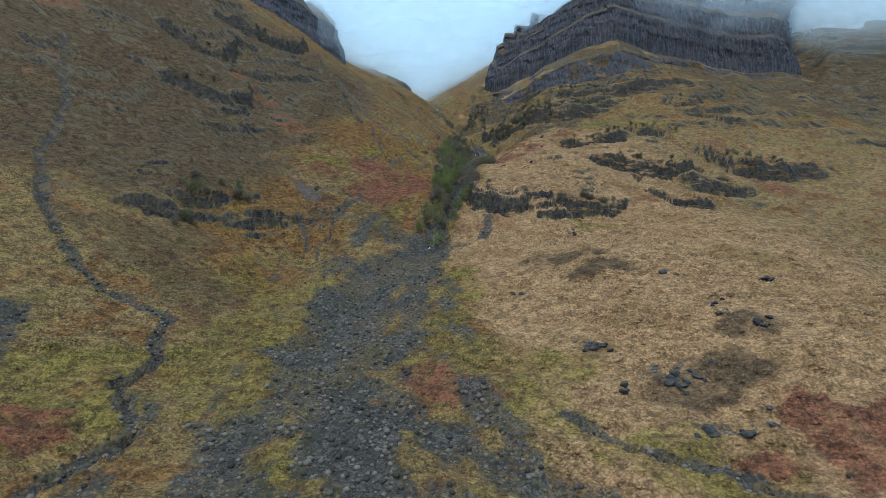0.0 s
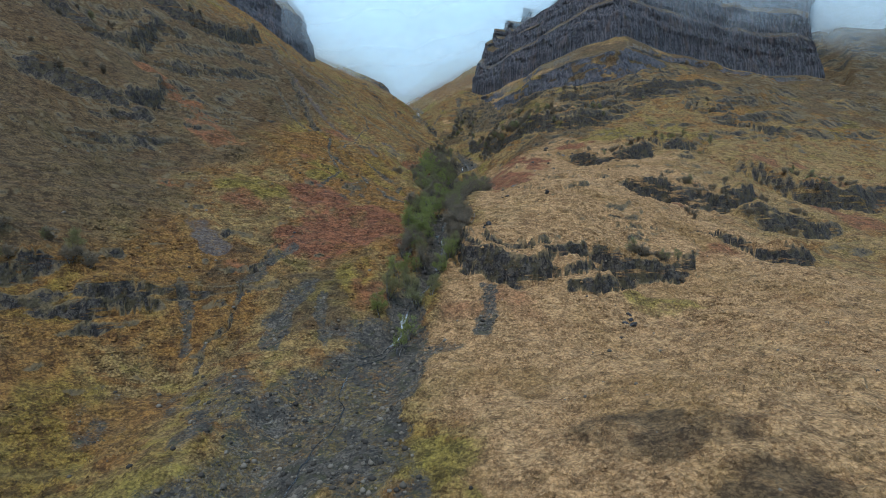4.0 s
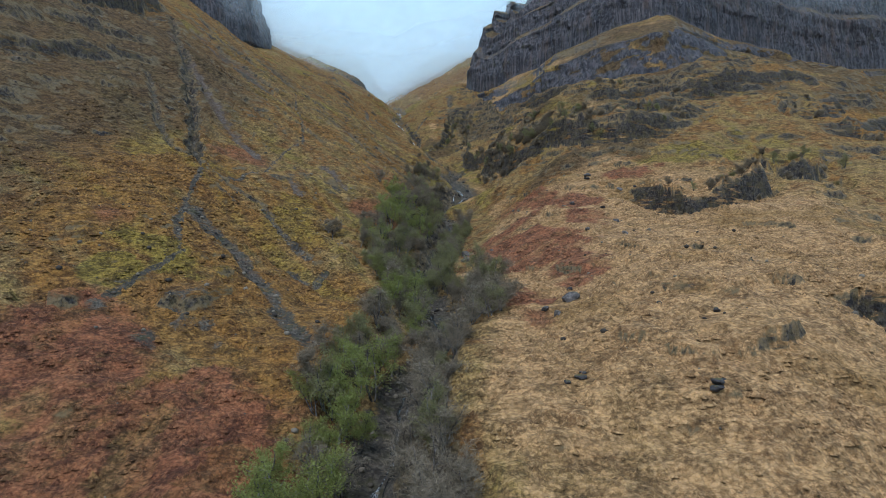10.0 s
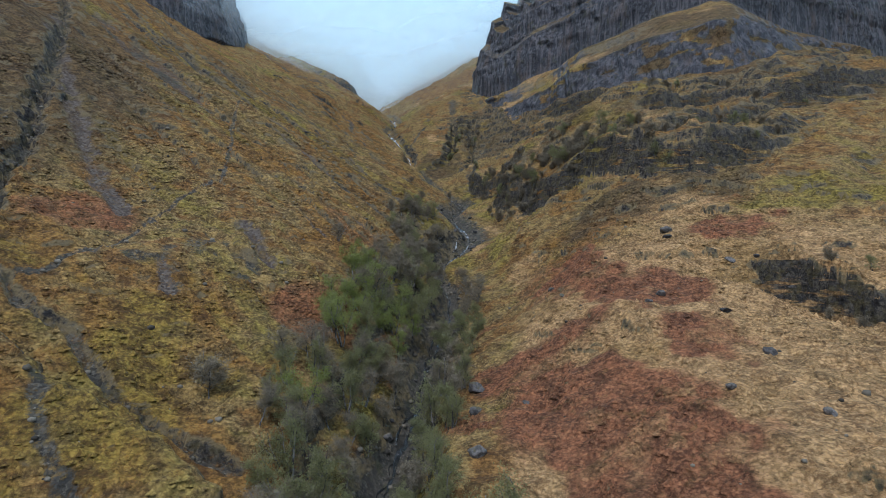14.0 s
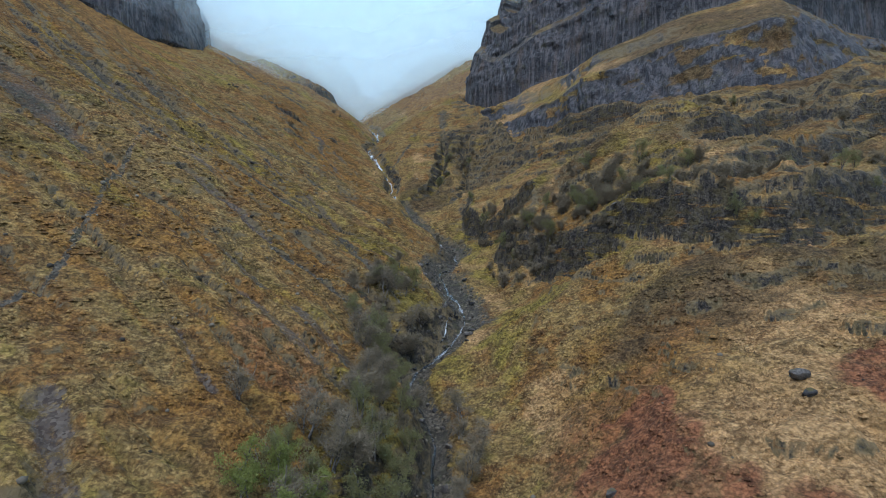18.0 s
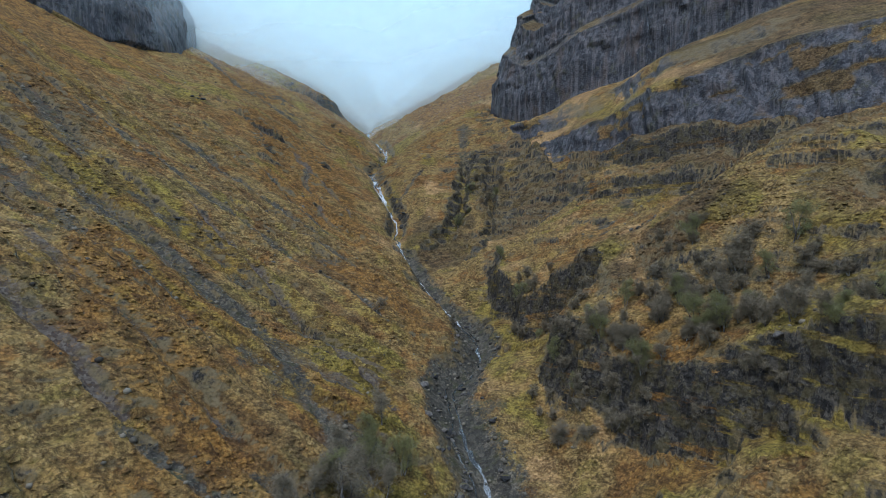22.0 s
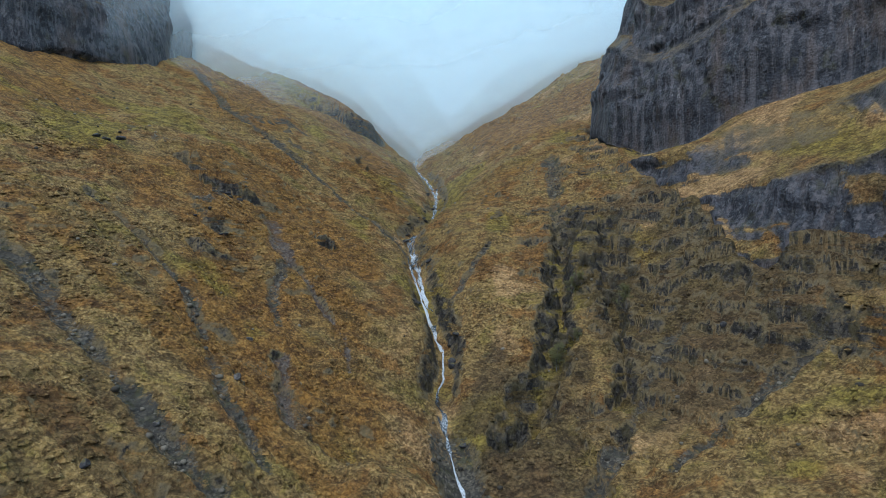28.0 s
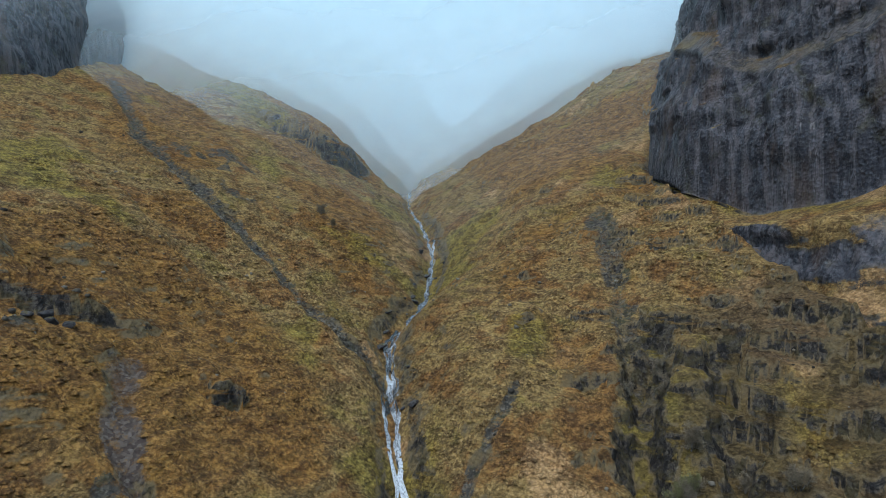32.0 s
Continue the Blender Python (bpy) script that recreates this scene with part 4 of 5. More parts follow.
    normal = k.bump(k.cells(1.7, None, "Distance"), 0.5, 0.3, normal)
    return k.finish(col, k.ramp(rocky, 0, 1, 0.95, 0.62), normal, 0.25)


def stone_material(name, low, high, mossy):
    k = Nodes(name)
    col = k.mix(k.ramp(k.noise(2.4, 7, 0.65), 0.35, 0.7), low, high)
    tone = k.random()
    col = k.mix(k.math("MULTIPLY", tone, 0.55), col, (0.03, 0.03, 0.032))
    normal_z = k.n.new("ShaderNodeSeparateXYZ")
    k.l.new(k.n["Geometry"].outputs["Normal"], normal_z.inputs[0])
    col = k.mix(k.ramp(k.math("MULTIPLY", k.noise(1.3, 5), normal_z.outputs["Z"]), 0.38, 0.55, 0, mossy), col, (0.1, 0.085, 0.02))
    return k.finish(col, 0.8, k.bump(k.noise(5, 6, 0.7), 0.6, 0.12), 0.35)


def scree_material():
    k = Nodes("scree_stone")
    tone = k.random(True)
    col = k.mix(k.ramp(tone, 0, 1), (0.034, 0.03, 0.023), (0.2, 0.175, 0.13))
    col = k.mix(k.ramp(k.noise(3, 5), 0.5, 0.7, 0, 0.5), col, (0.06, 0.045, 0.035))
    return k.finish(col, 0.8, k.bump(k.noise(9, 4), 0.5, 0.05), 0.3)


def bark_material():
    k = Nodes("birch_bark")
    col = k.mix(k.ramp(k.noise(2.2, 6, 0.6, k.stretch(1, 1, 0.5)), 0.42, 0.6), (0.05, 0.044, 0.04), (0.24, 0.225, 0.205))
    return k.finish(col, 0.85, k.bump(k.noise(14, 4), 0.5, 0.03), 0.2)


def leaf_material(name, dark, light):
    k = Nodes(name)
    col = k.mix(k.random(True), dark, light)
    col = k.mix(k.math("MULTIPLY", k.random(), 0.4), col, dark)
    k.finish(col, 0.65, None, 0.2)
    out, body = k.n["Material Output"], k.n["Principled BSDF"]
    thin, both_sides = k.n.new("ShaderNodeBsdfTranslucent"), k.n.new("ShaderNodeMixShader")
    both_sides.inputs["Fac"].default_value = 0.5
    k.l.new(col, thin.inputs["Color"])
    k.l.new(body.outputs[0], both_sides.inputs[1])
    k.l.new(thin.outputs[0], both_sides.inputs[2])
    k.l.new(both_sides.outputs[0], out.inputs["Surface"])
    return k.mat


def twig_material():
    k = Nodes("bare_twigs")
    col = k.mix(k.random(True), (0.12, 0.1, 0.07), (0.265, 0.225, 0.155))
    return k.finish(col, 0.85, None, 0.15)


def water_material():
    k = Nodes("hill_burn_water")
    fall = k.layers("fall")[0]
    froth = k.math("ADD", k.math("MULTIPLY", k.noise(4.5, 7, 0.8, k.stretch(1.8, 0.8, 0.8)), 0.8), k.math("MULTIPLY", fall, 0.2))
    white = k.ramp(froth, 0.46, 0.66)
    col = k.mix(white, (0.018, 0.02, 0.02), (0.62, 0.67, 0.7))
    return k.finish(col, k.ramp(white, 0, 1, 0.08, 0.7), k.bump(k.noise(3.0, 5, 0.7), 0.6, 0.15), 0.5)


def mist_material():
    """Thin at the cloud's foot, dense above; the foot lies lower over the head of the glen and its western side."""
    k = Nodes("hill_cloud")
    sep = k.n.new("ShaderNodeSeparateXYZ")
    k.l.new(k.where, sep.inputs[0])
    wisp = k.math("MULTIPLY_ADD", k.noise(0.016, 5, 0.6), 70.0, sep.outputs["Z"])
    wisp = k.math("ADD", wisp, k.ramp(sep.outputs["Y"], 570.0, 720.0, 0.0, 78.0))
    wisp = k.math("SUBTRACT", wisp, k.math("SUBTRACT", k.ramp(sep.outputs["X"], -20.0, 70.0, 0.0, 34.0), k.ramp(sep.outputs["X"], 100.0, 200.0, 0.0, 44.0)))
    wisp = k.math("ADD", wisp, k.ramp(sep.outputs["Y"], 690.0, 790.0, 0.0, 110.0))
    wisp = k.math("ADD", wisp, k.ramp(sep.outputs["X"], -40.0, -110.0, 0.0, 8.0))
    thick = k.ramp(wisp, CLOUD_FOOT + 28, CLOUD_FOOT + 125, k.ramp(sep.outputs["Y"], 570.0, 680.0, 0.0, 0.06), 0.55)
    out, mix = k.n.new("ShaderNodeOutputMaterial"), k.n.new("ShaderNodeMixShader")
    clear, body = k.n.new("ShaderNodeBsdfTransparent"), k.n.new("ShaderNodeBsdfDiffuse")
    thin = k.n.new("ShaderNodeBsdfTranslucent")
    half = k.n.new("ShaderNodeMixShader")
    half.inputs["Fac"].default_value = 0.4
    for part_ in (body, thin):
        part_.inputs["Color"].default_value = (0.79, 0.93, 0.98, 1)
    k.l.new(body.outputs[0], half.inputs[1])
    k.l.new(thin.outputs[0], half.inputs[2])
    k.l.new(thick, mix.inputs["Fac"])
    k.l.new(clear.outputs[0], mix.inputs[1])
    k.l.new(half.outputs[0], mix.inputs[2])
    k.l.new(mix.outputs[0], out.inputs["Surface"])
    return k.mat


CLOUD_FOOT = 262.0
HILLSIDE = ground_material()
STONE_GREY = stone_material("lichened_stone", (0.06, 0.055, 0.05), (0.22, 0.2, 0.18), 0.6)
STONE_DARK = stone_material("dark_lava_stone", (0.025, 0.025, 0.027), (0.085, 0.08, 0.076), 0.75)
SCREE = scree_material()
BARK = bark_material()
SPRING_LEAF = leaf_material("spring_leaf", (0.17, 0.2, 0.055), (0.37, 0.4, 0.125))
DULL_LEAF = leaf_material("opening_bud", (0.17, 0.172, 0.08), (0.33, 0.325, 0.145))
TWIGS = twig_material()
WATER = water_material()
MIST = mist_material()

# ---- the ground ----


def give_cover(me, picked):
    """Lay the covers, as numbers from 0 to 1, on the mesh's corners."""
    for name, kinds in (("cover_a", ("rock", "gravel", "bracken", "moss")), ("cover_b", ("tan", "soil", "orange", "heather")), ("cover_c", ("wall",) * 4)):
        layer = me.attributes.new(name, "FLOAT_COLOR", "POINT")
        layer.data.foreach_set("color", np.stack([picked[key] for key in kinds], -1).astype(np.float32).ravel())


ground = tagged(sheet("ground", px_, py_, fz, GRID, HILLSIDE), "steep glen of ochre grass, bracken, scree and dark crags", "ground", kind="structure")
COVER["wall"] = WALL
give_cover(ground.data, COVER)

# ---- the great crags: tier upon tier of columned rock with grass on their shelves ----


def crag(name, label, rows, spacing, top, crest, back_way, seed):
    """A rock face lofted up through rows of stations, each row a line in plan with its heights; the last is the foot of the great wall, which goes on by top (run in, rise)."""
    tiers = [np.column_stack([np.array(line, float), np.array(high, float)]) for line, high in rows]
    foot = tiers[-1]
    knots = np.concatenate([[0], np.cumsum(np.hypot(*np.diff(foot[:, :2], axis=0).T))])
    u = np.arange(0, knots[-1], spacing)
    lines = [np.column_stack([np.interp(u, knots, t[:, k]) for k in range(3)]) for t in tiers]
    for line in lines:
        line[:, :2] += np.column_stack([1.3 * fbm(u, u * 0 + seed, 15, 3, seed), 1.3 * fbm(u, u * 0 + seed, 17, 3, seed + 1)])
        for _ in range(int(5 / spacing)):
            line[1:-1] = (line[:-2] + 2 * line[1:-1] + line[2:]) / 4
    for n, line in enumerate(lines):
        line[:, 2] += (1.5 + 4 * smooth(130, 200, u)) * fbm(u, u * 0 + 0.3 * n, 38, 3, seed + 15)
    base = lines[-1]
    crest = np.interp(u, knots, crest)
    way = np.gradient(base[:, :2], axis=0)
    for _ in range(int(60 / spacing)):
        way[1:-1] = (way[:-2] + 2 * way[1:-1] + way[2:]) / 4
    way /= np.linalg.norm(way, axis=1)[:, None]
    inward = np.column_stack([-way[:, 1], way[:, 0], 0 * u])
    lines = [lines[0] - inward * 0.5 - [0, 0, 24]] + lines
    swell = fbm(u, u * 0 + 5, 40, 3, seed + 3)
    back = np.array(back_way + (0,), float)
    for run, rise in top:
        lines.append(base + inward * (min(run, 11) * (1 + 0.35 * swell))[:, None] + back * max(run - 11, 0) + np.array([0, 0, 1]) * (rise * crest * (1 + 0.12 * swell))[:, None])
    stack = np.stack(lines)
    length = np.linalg.norm(np.diff(stack, axis=0), axis=2).mean(1)
    knots = np.concatenate([[0], np.cumsum(length)])
    v = np.arange(0, knots[-1], spacing)
    i = np.clip(np.searchsorted(knots, v, side="right") - 1, 0, len(knots) - 2)
    f = ((v - knots[i]) / (knots[i + 1] - knots[i]))[:, None, None]
    p = stack[i] * (1 - f) + stack[i + 1] * f
    for _ in range(2):
        p[1:-1] = (p[:-2] + 2 * p[1:-1] + p[2:]) / 4
    du, dv = np.gradient(p, axis=1), np.gradient(p, axis=0)
    n = np.cross(du, dv)
    n /= np.linalg.norm(n, axis=2)[..., None] + 1e-9
    steep = smooth(0.75, 0.35, np.abs(n[..., 2]))
    a, h = np.broadcast_to(u, p.shape[:2]), p[..., 2]
    # columns: upright blocks of uneven breadth, broken off at uneven heights
    lean = a + 0.16 * h + 2.6 * fbm(a, h, 22, 3, seed + 5)
    block = 0
    for wide, tall, push in ((7.5, 26.0, 2.0), (3.1, 13.0, 1.1), (1.5, 6.0, 0.45)):
        c = lean / wide + 0.5 * fbm(a, h * 0.2, wide * 2, 2, seed + 6)
        ci = np.floor(c).astype(int)
        r = np.floor(h / tall + 3.7 * LATTICE[ci & 511, seed & 511]).astype(int)
        one, two = LATTICE[ci & 511, (r + 3 * seed) & 511], LATTICE[(ci + 1) & 511, (r + 3 * seed) & 511]
        block = block + push * (one + (two - one) * smooth(0.72, 1.0, c - ci) - 0.5)
    beds = h + 0.1 * a + 5 * fbm(a, h, 35, 3, seed + 8)
    shelf = 0.1 * (terraced(beds, 11, 0.2) - beds)
    push = steep * (block + 2.4 * fbm(a, h, 30, 3, seed + 9) + 0.4 * fbm(a, h, 2.4, 2, seed + 10) + shelf)
    above = h - base[None, :, 2]
    grounded = np.where((i >= len(rows))[:, None], smooth(-0.5, 20, above), 1.0)
    p = p + n * (push * grounded)[..., None]
    p[..., 2] += (1 - steep) * (0.7 * fbm(p[..., 0], p[..., 1], 7, 4, seed + 11))
    x, y, z = p[..., 0].ravel(), p[..., 1].ravel(), p[..., 2].ravel()
    ob = sheet(name, x, y, z, p.shape[:2], HILLSIDE)
    kinds = {key: np.zeros(len(x)) for key in COVER}
    patchy = smooth(0.05, 0.3, fbm(a.ravel(), 2.2 * z, 10, 4, seed + 16, 0.6))
    kinds["rock"] += 1 - 0.75 * patchy * (0.4 + 0.6 * np.broadcast_to((i < len(rows))[:, None], p.shape[:2]).ravel())
    kinds["wall"] = smooth(0.15, 0.6, steep.ravel()) * smooth(0.2, 0.6, kinds["rock"])
    kinds["heather"] = 0.9 * smooth(-0.4, 0.2, fbm(x, z, 20, 3, seed + 17)) * smooth(48, 90, x)
    upper = np.broadcast_to((i > len(rows))[:, None], p.shape[:2]).ravel()
    kinds["heather"] = np.where(upper, 0.9, kinds["heather"])
    kinds["wall"] = np.maximum(kinds["wall"], upper * 0.8 * smooth(-0.2, 0.1, fbm(a.ravel(), 1.6 * z, 12, 4, seed + 18)))
    kinds["orange"] = 0.3 * smooth(-0.2, 0.3, fbm(x, y, 16, 3, seed + 12))
    kinds["moss"] = 0.7 * smooth(0.0, 0.4, fbm(x, z, 14, 3, seed + 13))
    kinds["tan"] = 0.6 * smooth(0.0, 0.4, fbm(x, y, 11, 3, seed + 14))
    give_cover(ob.data, kinds)
    return tagged(ob, label, "crag", kind="structure")


crag("crag_east", "dark columned rock buttress with grassy shelves between its tiers",
     ((CRAG_FOOT, CRAG_FOOT_Z), (CRAG_LIP, CRAG_LIP_Z), (MID_FOOT, MID_FOOT_Z), (MID_LIP, MID_LIP_Z), (WALL_FOOT, WALL_FOOT_Z)), 0.6,
     ((1.0, 15), (4.5, 27), (9, 32), (12, 46), (24, 53), (28, 64), (48, 69), (53, 80), (82, 87), (88, 104), (150, 120)), (1,) * 10 + (1.0, 1.1, 1.25, 1.2, 0.85, 0.5), (0.62, 0.78), 41)
LEFT_CRAG_Z = [float(height_at(x, y)[0]) - 1 for x, y in LEFT_CRAG]
crag("crag_west", "dark broken rock crag high above the grass slope", ((LEFT_CRAG, LEFT_CRAG_Z),), 0.9, ((2.5, 14), (9, 26), (14, 44), (40, 70)), (1,) * 7, (-0.7, 0.7), 57)

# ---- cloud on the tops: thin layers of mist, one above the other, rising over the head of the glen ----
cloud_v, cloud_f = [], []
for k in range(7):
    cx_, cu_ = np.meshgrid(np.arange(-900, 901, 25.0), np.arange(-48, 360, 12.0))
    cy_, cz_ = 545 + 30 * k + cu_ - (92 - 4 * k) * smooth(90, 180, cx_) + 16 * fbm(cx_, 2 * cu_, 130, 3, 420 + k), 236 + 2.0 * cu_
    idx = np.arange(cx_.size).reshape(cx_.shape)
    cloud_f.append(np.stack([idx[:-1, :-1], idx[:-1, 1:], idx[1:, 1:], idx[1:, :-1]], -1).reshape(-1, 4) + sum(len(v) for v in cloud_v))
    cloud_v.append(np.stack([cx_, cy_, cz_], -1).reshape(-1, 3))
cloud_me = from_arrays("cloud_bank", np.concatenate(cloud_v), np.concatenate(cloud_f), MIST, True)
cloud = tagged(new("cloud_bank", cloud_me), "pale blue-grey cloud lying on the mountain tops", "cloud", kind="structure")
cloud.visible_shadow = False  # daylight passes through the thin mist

# ---- the burn and its falls ----


def strand(y0, y1, drift, breadth, seed, calm, lift=0.14):
    """A ribbon of water down the bed from y1 to y0."""
    ys = np.arange(y0, y1, 0.3)
    mid = burn_x(ys) + drift * (0.6 + 0.8 * value_noise(ys / 5, ys * 0 + seed, 320 + seed)) + 1.0 * fbm(ys, ys * 0 + seed, 9, 3, 300 + seed) + 0.55 * fbm(ys, ys * 0 + seed, 2.6, 2, 305 + seed)
    half = breadth * (0.22 + 1.0 * value_noise(ys / 2.1, ys * 0 + seed, 310 + seed) ** 1.6)
    across = np.linspace(-1, 1, 6)
    x = mid[:, None] + half[:, None] * across
    y = np.repeat(ys[:, None], 6, 1)
    z = height_at(x.ravel(), y.ravel()).reshape(x.shape)
    z = np.minimum(z, z.mean(1, keepdims=True) + 0.1) + lift * (1 - 0.5 * across**2)
    drop = np.gradient(np.convolve(np.pad(z.mean(1), 10, mode="edge"), np.ones(21) / 21, mode="valid"), ys)
    idx = np.arange(x.size).reshape(x.shape)
    quads = np.stack([idx[:-1, :-1], idx[:-1, 1:], idx[1:, 1:], idx[1:, :-1]], -1).reshape(-1, 4)
    return np.stack([x, y, z], -1).reshape(-1, 3), quads, np.repeat(smooth(calm, calm + 0.5, drop)[:, None], 6, 1).ravel()


def water(name, strands, calm, label):
    verts, faces, falls, base = [], [], [], 0
    for one in strands:
        v, f, d = strand(*one, calm)
        verts.append(v), faces.append(f + base), falls.append(d)
        base += len(v)
    me = from_arrays(name, np.concatenate(verts), np.concatenate(faces), WATER, True)
    d = np.concatenate(falls)
    layer = me.attributes.new("fall", "FLOAT_COLOR", "POINT")
    layer.data.foreach_set("color", np.stack([d, d, d, d], -1).astype(np.float32).ravel())
    return tagged(new(name, me), label, "stream", kind="structure")


water("burn", [(130, 176, 3.0, 0.16, 1), (170, 260, 0.0, 0.3, 3), (176, 252, 0.7, 0.2, 8), (255, 400, 0.0, 0.36, 4), (262, 350, -0.7, 0.2, 9), (395, 470, 0.3, 0.36, 5), (400, 440, -1.6, 0.22, 6), (465, 512, 0.0, 0.36, 7)], 0.16,
      "shallow white-flecked burn running over dark stones")
water("waterfall", [(508, 538, 0.0, 0.55, 11), (536, 582, -0.5, 0.5, 12), (541, 600, 0.4, 0.5, 13), (548, 590, 0.9, 0.34, 14), (543, 566, -1.0, 0.3, 17), (575, 640, -0.1, 0.75, 15), (590, 630, 0.6, 0.4, 18), (632, 720, 0.0, 0.55, 16)], 0.12,
      "white waterfall stepping down a dark rocky cleft")


# ---- loose stones ----
def rough_stone(seed, rounds):
    """An angular stone one metre across: a ball with flats struck off it."""
    pick = random.Random(seed)
    bm = bmesh.new()
    bmesh.ops.create_icosphere(bm, subdivisions=rounds, radius=0.5)
    flats = []
    for _ in range(9):
        v = Vector((pick.gauss(0, 1), pick.gauss(0, 1), pick.gauss(0, 1))).normalized()
        flats.append((v, pick.uniform(0.26, 0.42)))
    for v in bm.verts:
        for n, d in flats:
            over = v.co.dot(n) - d
            if over > 0:
                v.co -= n * over * 0.92
        v.co *= 1 + 0.09 * noise.noise(v.co * 4 + Vector((seed, 0, 0)))
        v.co.z *= 0.78
    return bm


def stone_mesh(seed, rounds, material):
    bm = rough_stone(seed, rounds)
    me = bpy.data.meshes.new("boulder")
    bm.to_mesh(me)
    bm.free()
    me.materials.append(material)
    return me


GREY_STONES = [stone_mesh(k, 3, STONE_GREY) for k in range(5)]
DARK_STONES = [stone_mesh(20 + k, 3, STONE_DARK) for k in range(5)]


def boulder(x, y, size, dark, label, group, flat=1.0):
    me = random.choice(DARK_STONES if dark else GREY_STONES)
    ob = new("boulder", me)
    z = float(height_at(x, y)[0])
    ob.matrix_basis = pose(x, y, z + size * 0.12, random.uniform(-25, 25), random.uniform(-25, 25), random.uniform(0, 360)) @ Matrix.Diagonal((size * random.uniform(0.85, 1.4), size * random.uniform(0.8, 1.1), size * flat * random.uniform(0.75, 1.0), 1))
    return tagged(ob, label, "boulder", group)


HILL_STONES = (  # x, y, size of single stones that stand out on the grass
    (30, 253, 2.0), (27, 248, 1.5), (26, 251, 1.2), (42, 237, 1.1), (33, 265, 1.1), (60, 347, 2.6), (65, 333, 1.6), (37, 343, 1.3), (37, 335, 1.1), (49, 323, 1.5),
    (58, 401, 1.6), (-9, 378, 1.1), (55, 460, 1.5), (60, 456, 1.3), (60, 452, 1.4), (63, 451, 1.3), (-29, 446, 1.2), (-12, 449, 1.0), (19, 483, 1.4), (-17, 494, 1.3),
    (-1, 538, 1.8), (-19, 480, 1.0), (-20, 471, 1.2), (-19, 502, 0.9), (51, 517, 1.2), (19, 297, 2.2), (21, 320, 2.6), (40, 69, 1.2), (41, 72, 1.0), (-31, 214, 0.9),
)
DARK_CLUSTERS = (  # x, y, stones, spread
    (35, 82, 9, 3.0), (33, 80, 5, 1.6), (32, 70, 4, 2.0), (36, 68, 3, 1.5), (25, 91, 7, 1.8), (26, 80, 3, 1.2), (51, 92, 6, 2.2), (62, 111, 4, 2.0), (47, 98, 3, 1.5), (16, 117, 3, 1.4), (44, 113, 3, 1.5),
    (40, 175, 5, 2.0), (-36, 522, 4, 2.5), (-40, 536, 4, 2.0), (-60, 530, 6, 5.0), (25, 229, 3, 1.5), (34, 224, 3, 1.6), (16, 204, 3, 1.4),
)
MORE_STONES = ((54, 304, 1.9), (45, 296, 1.4), (51, 290, 1.3), (46, 320, 1.2), (59, 344, 1.8), (69, 332, 1.2), (54, 314, 1.6), (26, 308, 0.9), (20, 311, 2.2), (71, 326, 1.3))
for x, y, size in HILL_STONES + MORE_STONES:
    boulder(x, y, size, random.random() < 0.3, "grey lichened boulder standing on the grassy slope", "boulders on the grass")
for x, y, count, spread in DARK_CLUSTERS:
    for _ in range(count):
        boulder(x + random.gauss(0, spread * 0.6), y + random.gauss(0, spread * 0.6), random.uniform(0.8, 2.1), True, "dark angular boulder in a cluster on the hillside", "dark boulder clusters", 0.8)
for _ in range(95):
    y = random.choice((random.uniform(180, 300), random.uniform(385, 480), random.uniform(395, 440), random.uniform(300, 390)))
    x = float(burn_x(np.array([y]))[0]) + random.choice((-1, 1)) * random.uniform(0.9, 5.5 if 390 < y < 480 else 3.0)
    boulder(x, y, random.uniform(0.6, 1.7), random.random() < 0.4, "grey angular boulder lying in the stony stream bed", "stream bed boulders")
for _ in range(66):
    y = random.uniform(388, 482)
    x = float(burn_x(np.array([y]))[0]) + random.choice((-1, 1)) * random.uniform(0.7, 6.0)
    boulder(x, y, random.uniform(0.4, 1.2), random.random() < 0.45, "small grey stone among the boulders of the stream bed", "stream bed boulders")
for _ in range(26):
    y = random.uniform(505, 625)
    x = float(burn_x(np.array([y]))[0]) + random.choice((-1, 1)) * random.uniform(1.2, 3.2)
    boulder(x, y, random.uniform(0.8, 2.2), True, "dark wet boulder beside the waterfall", "boulders beside the falls", 0.8)


def scatter(count, x0, x1, y0, y1, wish):
    """Places drawn at random, kept as often as wish(x, y) says."""
    x, y = rng.uniform(x0, x1, count), rng.uniform(y0, y1, count)
    keep = rng.random(count) < wish(x, y)
    return x[keep], y[keep]


def many(name, unit_verts, unit_faces, x, y, size, tall, sink, material, turn_free=True):
    """Copies of one small form on the ground, joined into one mesh."""
    n, m = len(x), len(unit_verts)
    turn = rng.uniform(0, 2 * math.pi, n)
    v = np.repeat(unit_verts[None], n, 0) * (1 + 0.35 * (rng.random((n, m, 1)) - 0.5))
    if turn_free:
        tilt = rng.uniform(0, math.pi, n)
        c, s = np.cos(tilt)[:, None], np.sin(tilt)[:, None]
        v = np.stack([v[..., 0], v[..., 1] * c - v[..., 2] * s, v[..., 1] * s + v[..., 2] * c], -1)
    c, s = np.cos(turn)[:, None], np.sin(turn)[:, None]
    v = np.stack([(v[..., 0] * c - v[..., 1] * s) * size[:, None], (v[..., 0] * s + v[..., 1] * c) * size[:, None], v[..., 2] * tall[:, None]], -1)
    v += np.stack([x, y, height_at(x, y) + sink], -1)[:, None]
    faces = (unit_faces[None] + (np.arange(n) * m)[:, None, None]).reshape(-1, 3)
    return from_arrays(name, v.reshape(-1, 3), faces, material)


